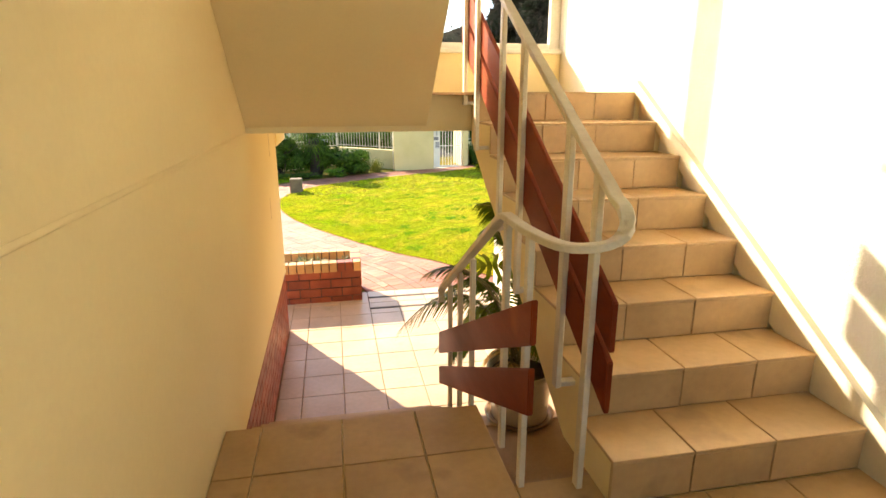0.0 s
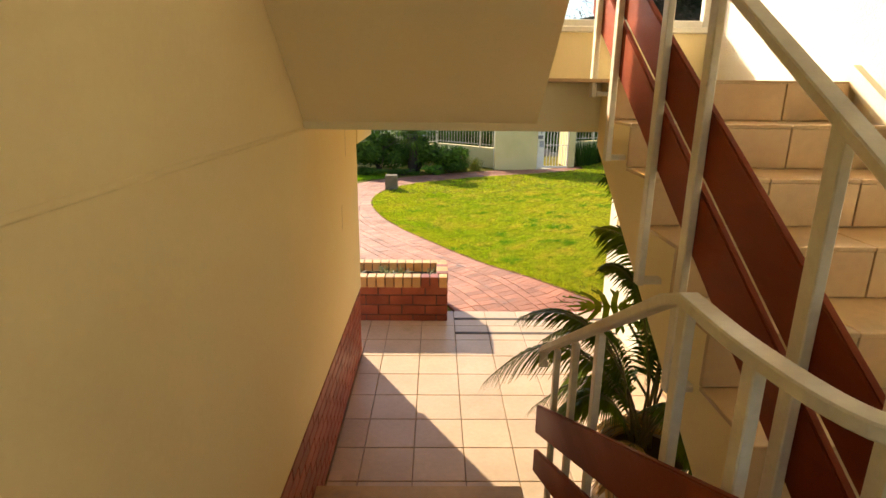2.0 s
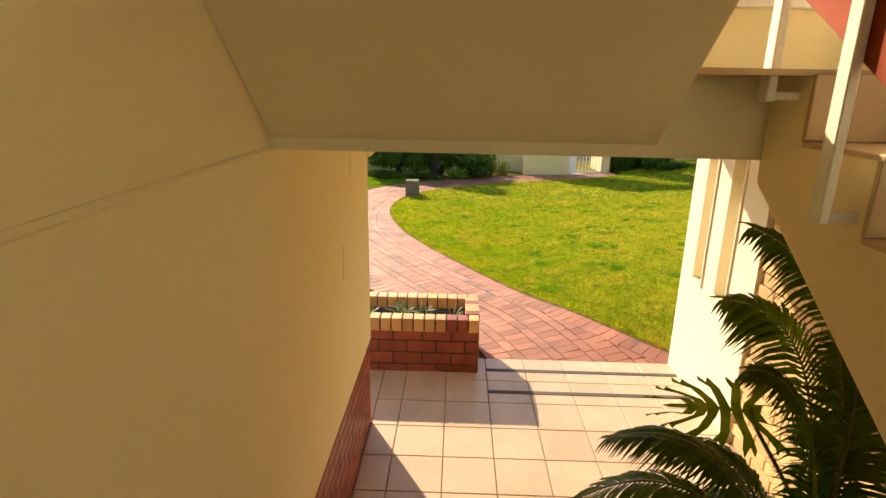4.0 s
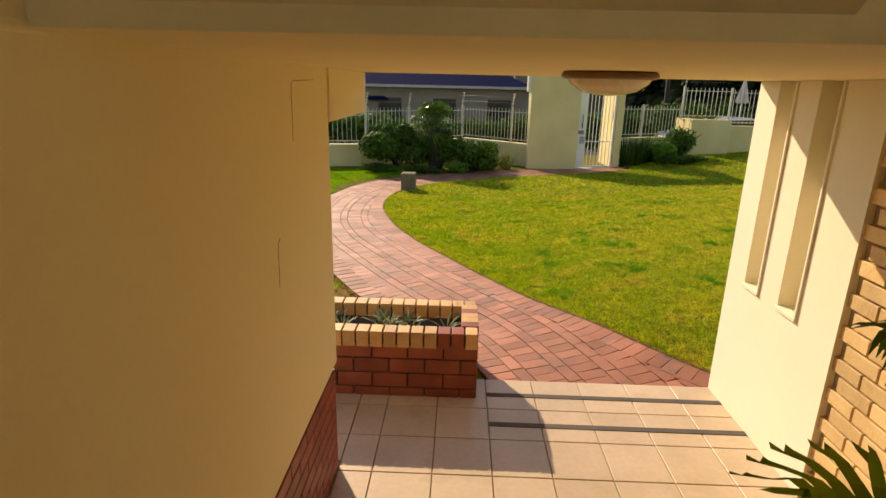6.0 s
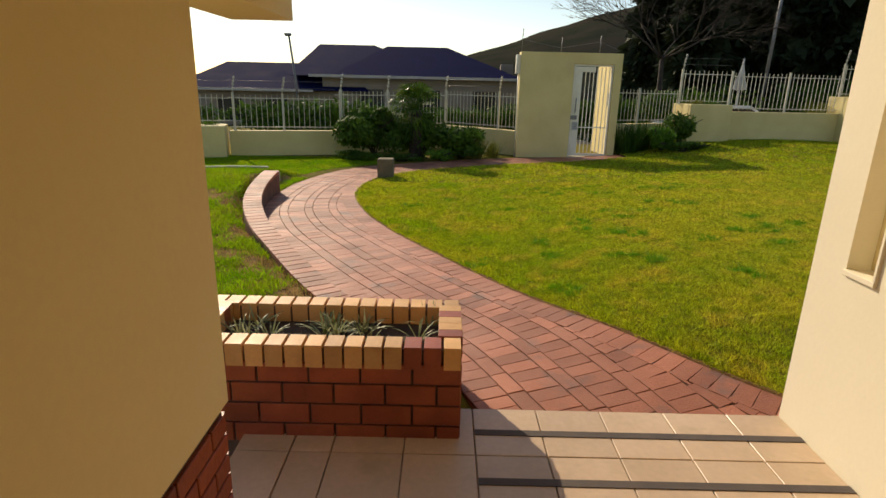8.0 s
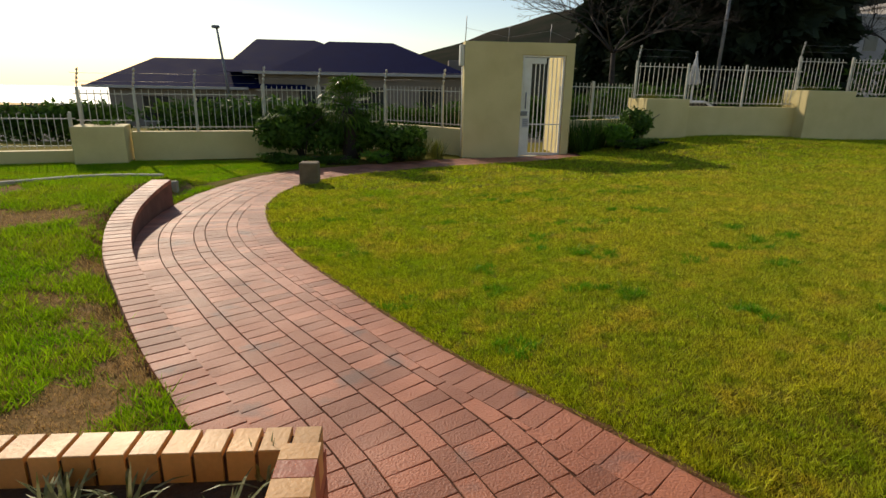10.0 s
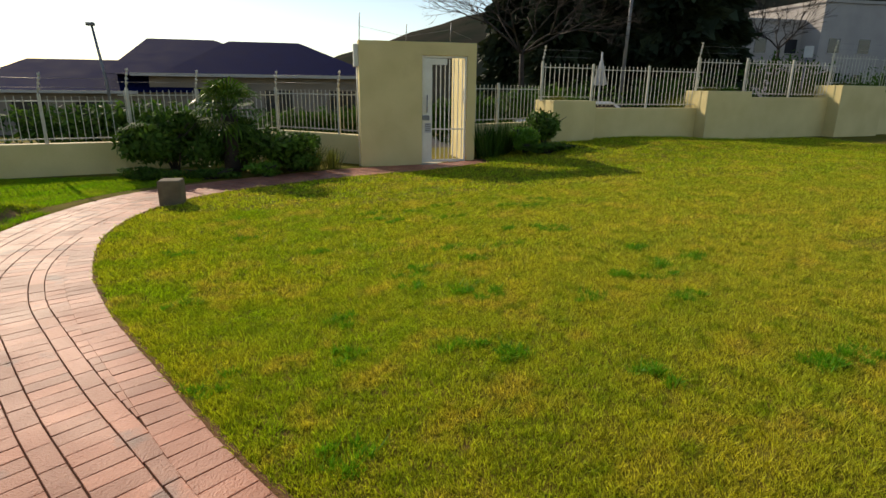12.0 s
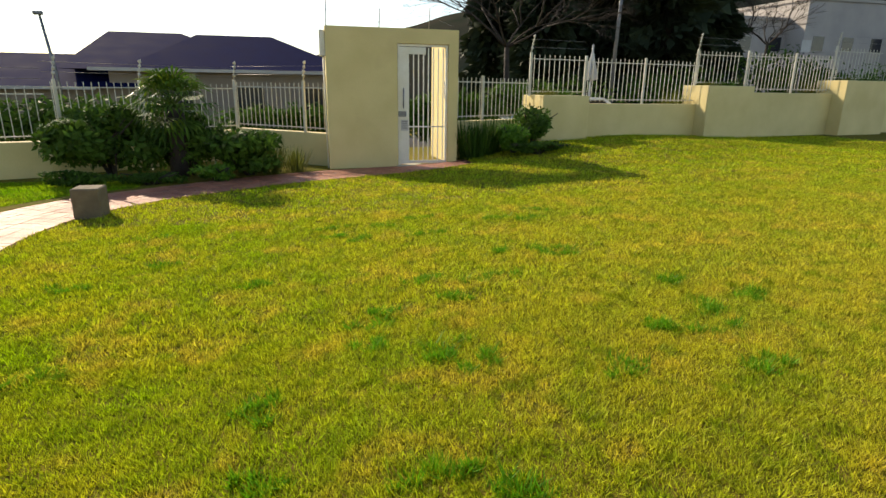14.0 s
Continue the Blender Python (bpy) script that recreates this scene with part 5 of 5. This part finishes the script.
# ======== clover patches and grass ========
def lawn_grass():
    g = np.random.default_rng(2)

    def blades(n, x0, x1, y0, y1, h, w, keep):
        x, y = g.uniform(x0, x1, n), g.uniform(y0, y1, n)
        k = keep(x, y) & ~inside_path(x, y)
        x, y = x[k], y[k]
        z = land(x, y)
        a = g.uniform(0, 2 * np.pi, len(x))
        hh = h * g.uniform(0.5, 1.25, len(x))
        lx, ly = g.normal(size=(2, len(x))) * 0.55 * hh
        c, s_ = np.cos(a) * w, np.sin(a) * w
        v = np.stack([np.stack([x - c, y - s_, z - 0.006], 1), np.stack([x + c, y + s_, z - 0.006], 1), np.stack([x + lx, y + ly, z + hh], 1)], axis=1)
        return v.reshape(-1, 3)
    right = lambda x, y: (x > np.interp(y, EDGE[:, 3], EDGE[:, 2])) & (y > 6.66)

    def turf(n, per, x0, x1, y0, y1, h, w, keep, spread):
        """Tufts: blades that lean out of a shared root, each tuft with its own height and lean."""
        cx, cy = g.uniform(x0, x1, n), g.uniform(y0, y1, n)
        ok = keep(cx, cy) & ~inside_path(cx, cy)
        cx, cy = cx[ok], cy[ok]
        m = len(cx)
        th = h * g.uniform(0.45, 1.0, m) * (1 + 0.55 * (g.uniform(0, 1, m) > 0.85))
        la = g.normal(size=(2, m)) * 0.45
        cx, cy, th = np.repeat(cx, per), np.repeat(cy, per), np.repeat(th, per)
        la = np.repeat(la, per, axis=1)
        ox, oy = g.normal(size=(2, m * per)) * spread
        hh = th * g.uniform(0.6, 1.15, m * per)
        x, y = cx + ox, cy + oy
        ok = keep(x, y) & ~inside_path(x, y)
        x, y, hh, ox, oy, la = x[ok], y[ok], hh[ok], ox[ok], oy[ok], la[:, ok]
        z = land(x, y)
        lx = (la[0] + ox / spread * 0.45) * hh
        ly = (la[1] + oy / spread * 0.45) * hh
        a = g.uniform(0, 2 * np.pi, len(x))
        ww = w * g.uniform(0.7, 1.3, len(x))
        c, s_ = np.cos(a) * ww, np.sin(a) * ww
        v = np.stack([np.stack([x - c, y - s_, z - 0.006], 1), np.stack([x + c, y + s_, z - 0.006], 1), np.stack([x + lx, y + ly, z + hh], 1)], axis=1)
        return v.reshape(-1, 3)
    lawn_v = np.vstack([turf(62000, 9, -0.8, 5.8, 6.66, 10.6, 0.033, 0.0029, right, 0.013), turf(52000, 8, -1.4, 11.0, 10.4, 14.0, 0.040, 0.0048, right, 0.020), turf(36000, 7, -1.4, 15, 13.8, 20, 0.045, 0.007, right, 0.035),
                        blades(220000, -1.4, 7.0, 6.7, 12.5, 0.022, 0.0030, right)])
    tagged(link_mesh("grass", np_mesh("grass", lawn_v, np.arange(len(lawn_v)).reshape(-1, 3)), GRASS), "short green and straw-coloured lawn grass in tufts", "grass", kind="stuff")
    lump = lambda x, y: np.array([noise.noise((a * 1.25, b * 1.25, 3.0)) + 0.45 * noise.noise((a * 4.2, b * 4.2, 8.0)) for a, b in zip(x, y)])
    bed = lambda x, y: (x < LEFT_X(y) - np.where((y > 7.0) & (y < 13), 0.27, 0.02)) & ~((x > -1.15) & (y < 6.96))
    left = lambda x, y: bed(x, y) & (lump(x, y) > g.uniform(-0.42, -0.08, len(x)))
    bank_v = np.vstack([turf(30000, 8, -4.6, 0.2, 6.95, 14.3, 0.062, 0.0046, left, 0.022), blades(150000, -9, -1.0, 13.5, 17.5, 0.035, 0.006, lambda x, y: x < LEFT_X(y) - 0.3)])
    tagged(link_mesh("grass", np_mesh("grass", bank_v, np.arange(len(bank_v)).reshape(-1, 3)), ROUGH_GRASS), "patchy bright green grass on bare earth", "grass", kind="stuff")
    dry_v = np.vstack([blades(60000, -4.5, 0.2, 6.9, 14.0, 0.022, 0.0035, bed), turf(12000, 7, -4.5, 0.2, 6.9, 12.0, 0.026, 0.0028, bed, 0.04)])
    tagged(link_mesh("dry_grass", np_mesh("dry_grass", dry_v, np.arange(len(dry_v)).reshape(-1, 3)), STRAW), "dry straw-coloured grass on bare earth", "dry grass", kind="stuff")
    cv = []
    for k in range(46):
        px, py = g.uniform(-0.6, 4.2), g.uniform(7.8, 13.5)
        for q in range(5):
            cx, cy = px + g.normal() * 0.07, py + g.normal() * 0.05
            r = g.uniform(0.03, 0.09)
            cv.append(turf(34, 6, cx - r, cx + r, cy - r * 0.8, cy + r * 0.8, 0.052, 0.0055, lambda x, y: right(x, y) & (np.hypot(x - cx, (y - cy) * 1.2) < r * g.uniform(0.4, 1.2, x.shape)), 0.014))
    cv = np.vstack(cv)
    tagged(link_mesh("clover", np_mesh("clover", cv, np.arange(len(cv)).reshape(-1, 3)), WEED), "dark green clover patches in the lawn", "clover", kind="stuff")


lawn_grass()


def lawn_lip():
    """The bare soil line where the lawn meets the pavers."""
    e = smooth_line([p for p in EDGE[:, 2:4][::4] if p[1] > 6.7], 420)
    d = np.gradient(e, axis=0)
    nrm = np.stack([d[:, 1], -d[:, 0]], axis=1) / np.linalg.norm(d, axis=1)[:, None]
    g = np.random.default_rng(8)
    a = e - nrm * 0.012
    b = e + nrm * g.uniform(0.015, 0.045, (len(e), 1))
    z = lambda p, h: np.c_[p, land(p[:, 0], p[:, 1]) + h]
    v = np.vstack([z(a, 0.004), z(e, 0.010 + g.uniform(0, 0.005, len(e))), z(b, 0.006)])
    n = len(e)
    i = np.arange(2)[:, None] * n + np.arange(n - 1)[None, :]
    f = np.stack([i, i + n, i + n + 1, i + 1], axis=-1).reshape(-1, 4)
    tagged(link_mesh("trim_lawn_edge", np_mesh("trim_lawn_edge", v, f), SOIL_EDGE), "bare brown soil line along the lawn's edge", "soil edge", kind="structure")


lawn_lip()

# ======== tiles, bricks and pavers ========
P = 0.3375
porch = bpy.data.objects["porch_floor"]
x_lines = [-0.54] + [-0.35 + 0.3355 * k for k in range(7)] + [1.95]
y_lines = [6.60, 6.21] + [6.21 - P * k for k in range(1, 9)]
for xa, xb in zip(x_lines, x_lines[1:]):
    for yb, ya in zip(y_lines, y_lines[1:]):
        piece("tile", (round(xb - xa - 0.006, 3), round(yb - ya - 0.006, 3), 0.012), TILE, Matrix.Translation(((xa + xb) / 2, (ya + yb) / 2, FLOOR - 0.006)), porch)
for yb, ya in ((6.60, 6.21), (6.21, 5.87), (5.87, 5.62)):
    piece("tile", (0.25, round(yb - ya - 0.006, 3), 0.012), TILE, Matrix.Translation((-0.67, (ya + yb) / 2, FLOOR - 0.006)), porch)
landing = bpy.data.objects["landing"]
xl = [-0.54, -0.382, -0.026, 0.314, 0.62]
for xa, xb in zip(xl, xl[1:]):
    for k in range(9):
        yb, ya = 2.33 - 0.345 * k, 2.33 - 0.345 * (k + 1)
        piece("tile", (round(xb - xa - 0.005, 3), 0.340, 0.014), STEP_TILE, Matrix.Translation(((xa + xb) / 2, (ya + yb) / 2, -0.007)), landing)
for xa, xb in zip([0.62, 0.97, 1.32, 1.67], [0.97, 1.32, 1.67, 2.05]):
    for k in range(8):
        y1_ = (1.745 if xa < 0.9 else 1.57) - 0.345 * k
        piece("tile", (round(xb - xa - 0.005, 3), 0.340, 0.014), STEP_TILE, Matrix.Translation(((xa + xb) / 2, y1_ - 0.1725, -0.007)), landing)
stair = bpy.data.objects["stair_up"]
for i in range(8):
    y, z = 1.57 + 0.284 * i, 0.183 * (i + 1)
    off = 0.12 * (i % 2)
    cuts = [0.925, 1.255 + off, 1.60 + off, 2.012] if off == 0 else [0.925, 1.375, 1.72, 2.012]
    for a, b in zip(cuts, cuts[1:]):
        if i < 7:
            piece("tread_tile", (round(b - a - 0.004, 3), 0.296, 0.014), STEP_TILE, Matrix.Translation(((a + b) / 2, y + 0.143, z - 0.006)), stair)
        piece("riser_tile", (round(b - a - 0.004, 3), 0.165, 0.014), STEP_TILE, Matrix.Translation(((a + b) / 2, y + 0.005, z - 0.097)) @ Matrix.Rotation(radians(90), 4, "X"), stair)
# dado of thin red bricks on the side wall
dado = bpy.data.objects["wall_dado"]
row = 0
z = FLOOR + 0.038
while z < -0.31:
    y = 5.585 - (0.115 if row % 2 else 0.0)
    if row % 2:
        piece("brick", (0.066, 0.105, 0.014), BRICK_RED, Matrix.Translation((-0.554, 5.585 - 0.053, z)) @ Matrix.Rotation(radians(90), 4, "Y"), dado)
    while y > 2.36:
        piece("brick", (0.066, 0.220, 0.014), BRICK_RED, Matrix.Translation((-0.554, y - 0.11, z)) @ Matrix.Rotation(radians(90), 4, "Y"), dado)
        y -= 0.230
    for k in range(1):
        piece("brick", (0.225, 0.066, 0.014), BRICK_RED, Matrix.Translation((-0.665, 5.590, z)) @ Matrix.Rotation(radians(-90), 4, "X"), dado)
    z += 0.076
    row += 1
# buff brick wall beyond the porch wall
bw = bpy.data.objects["wall_brick_bed"]
row, z = 0, FLOOR + 0.04
while z < 1.19:
    y = 5.50 - (0.0 if row % 2 else 0.09)
    while y > 2.6:
        if z + 0.05 > SOFFIT - 0.65 * max(0, 3.84 - (y - 0.22)):
            break
        piece("brick", (0.072, 0.220, 0.04), BRICK_BUFF, Matrix.Translation((1.985, y - 0.11, z)) @ Matrix.Rotation(radians(-90), 4, "Y"), bw)
        y -= 0.232
    z += 0.084
    row += 1


def pavers():
    """Courses that follow the path from its outer edge, crosswise and lengthwise, cut off at a header course along the lawn."""
    g = np.random.default_rng(4)
    near, far_v, far_f = 0, [], []
    CROSS, LONG, GAP = 0.225, 0.112, 0.005
    n = 900
    outer, lawn = smooth_line(EDGE[::5, :2], n), smooth_line(EDGE[::5, 2:], n)

    def sideways(p):
        d = np.gradient(p, axis=0)
        return np.stack([d[:, 1], -d[:, 0]], axis=1) / np.linalg.norm(d, axis=1)[:, None]
    in_o, in_l = sideways(outer), -sideways(lawn)
    gap = lawn[None, ::2, :] - outer[:, None, :]
    deep = np.einsum("ijk,ik->ij", gap, in_o)
    aside = np.abs(gap[..., 0] * in_o[:, None, 1] - gap[..., 1] * in_o[:, None, 0])
    wide = np.take_along_axis(deep, np.argmin(aside + 50 * ((deep < 0.3) | (deep > 3.5)), axis=1)[:, None], axis=1)[:, 0]
    courses, o = [], 0.0
    for k, kind in enumerate("CLCLCLCLCLCLCLC"):
        w = CROSS if kind == "C" else LONG
        courses.append((kind, o, w, False))
        o += w
    courses.append(("C", 0.0, CROSS, True))
    for kind, off, w, header in courses:
        lng = LONG if kind == "C" else CROSS
        if header:
            room = np.full(n, w)
            line = lawn + in_l * (w / 2)
        else:
            room = np.clip(wide - CROSS * 0.95 - off, 0, w)
            line = outer + in_o * (off + room / 2)[:, None]
        cum = np.r_[0, np.cumsum(np.linalg.norm(np.diff(line, axis=0), axis=1))]
        q = np.arange(g.uniform(0, lng), cum[-1], lng)
        px, py, rm = (np.interp(q, cum, v) for v in (line[:, 0], line[:, 1], room))
        dx, dy = np.gradient(px), np.gradient(py)
        for k in range(len(q)):
            x, y = px[k], py[k]
            if rm[k] < 0.02 or y < 6.45 or (x < 0.27 and y < 6.90) or x > 4.5:
                continue
            z = float(ground(x, y)) - (0.020 if header else 0.022) + g.uniform(-0.0012, 0.0012)
            nx, ny = (float(ground(x + a, y + b)) - float(ground(x - a, y - b)) for a, b in ((0.05, 0), (0, 0.05)))
            tilt = Vector((0, 0, 1)).rotation_difference(Vector((-nx + g.normal() * 0.0006, -ny + g.normal() * 0.0006, 0.1)).normalized()).to_matrix().to_4x4()
            turn = math.atan2(dy[k], dx[k]) + g.uniform(-0.012, 0.012)
            short = round(max(0.015, rm[k] - GAP), 2) if rm[k] < w - 0.01 else w - GAP * 1.5
            me = slab_mesh("paver", lng - GAP * (0.8 if kind == "C" else 1), short, 0.05, PAVER, 0.002)
            m = Matrix.Translation((x, y, z)) @ tilt @ Matrix.Rotation(turn, 4, "Z")
            if y < 8.9 and near < 300:
                link_mesh("paver", me, None, PAVING, "", m)
                near += 1
            else:
                base = len(far_v)
                far_v += [tuple(m @ v.co) for v in me.vertices]
                far_f += [tuple(base + i for i in p.vertices) for p in me.polygons]
    rest = np_mesh("pavers_beyond", np.array(far_v), np.array(far_f))
    tagged(link_mesh("pavers_beyond", rest, PAVER, PAVING), "worn red clay pavers farther along the path", kind="stuff")


pavers()
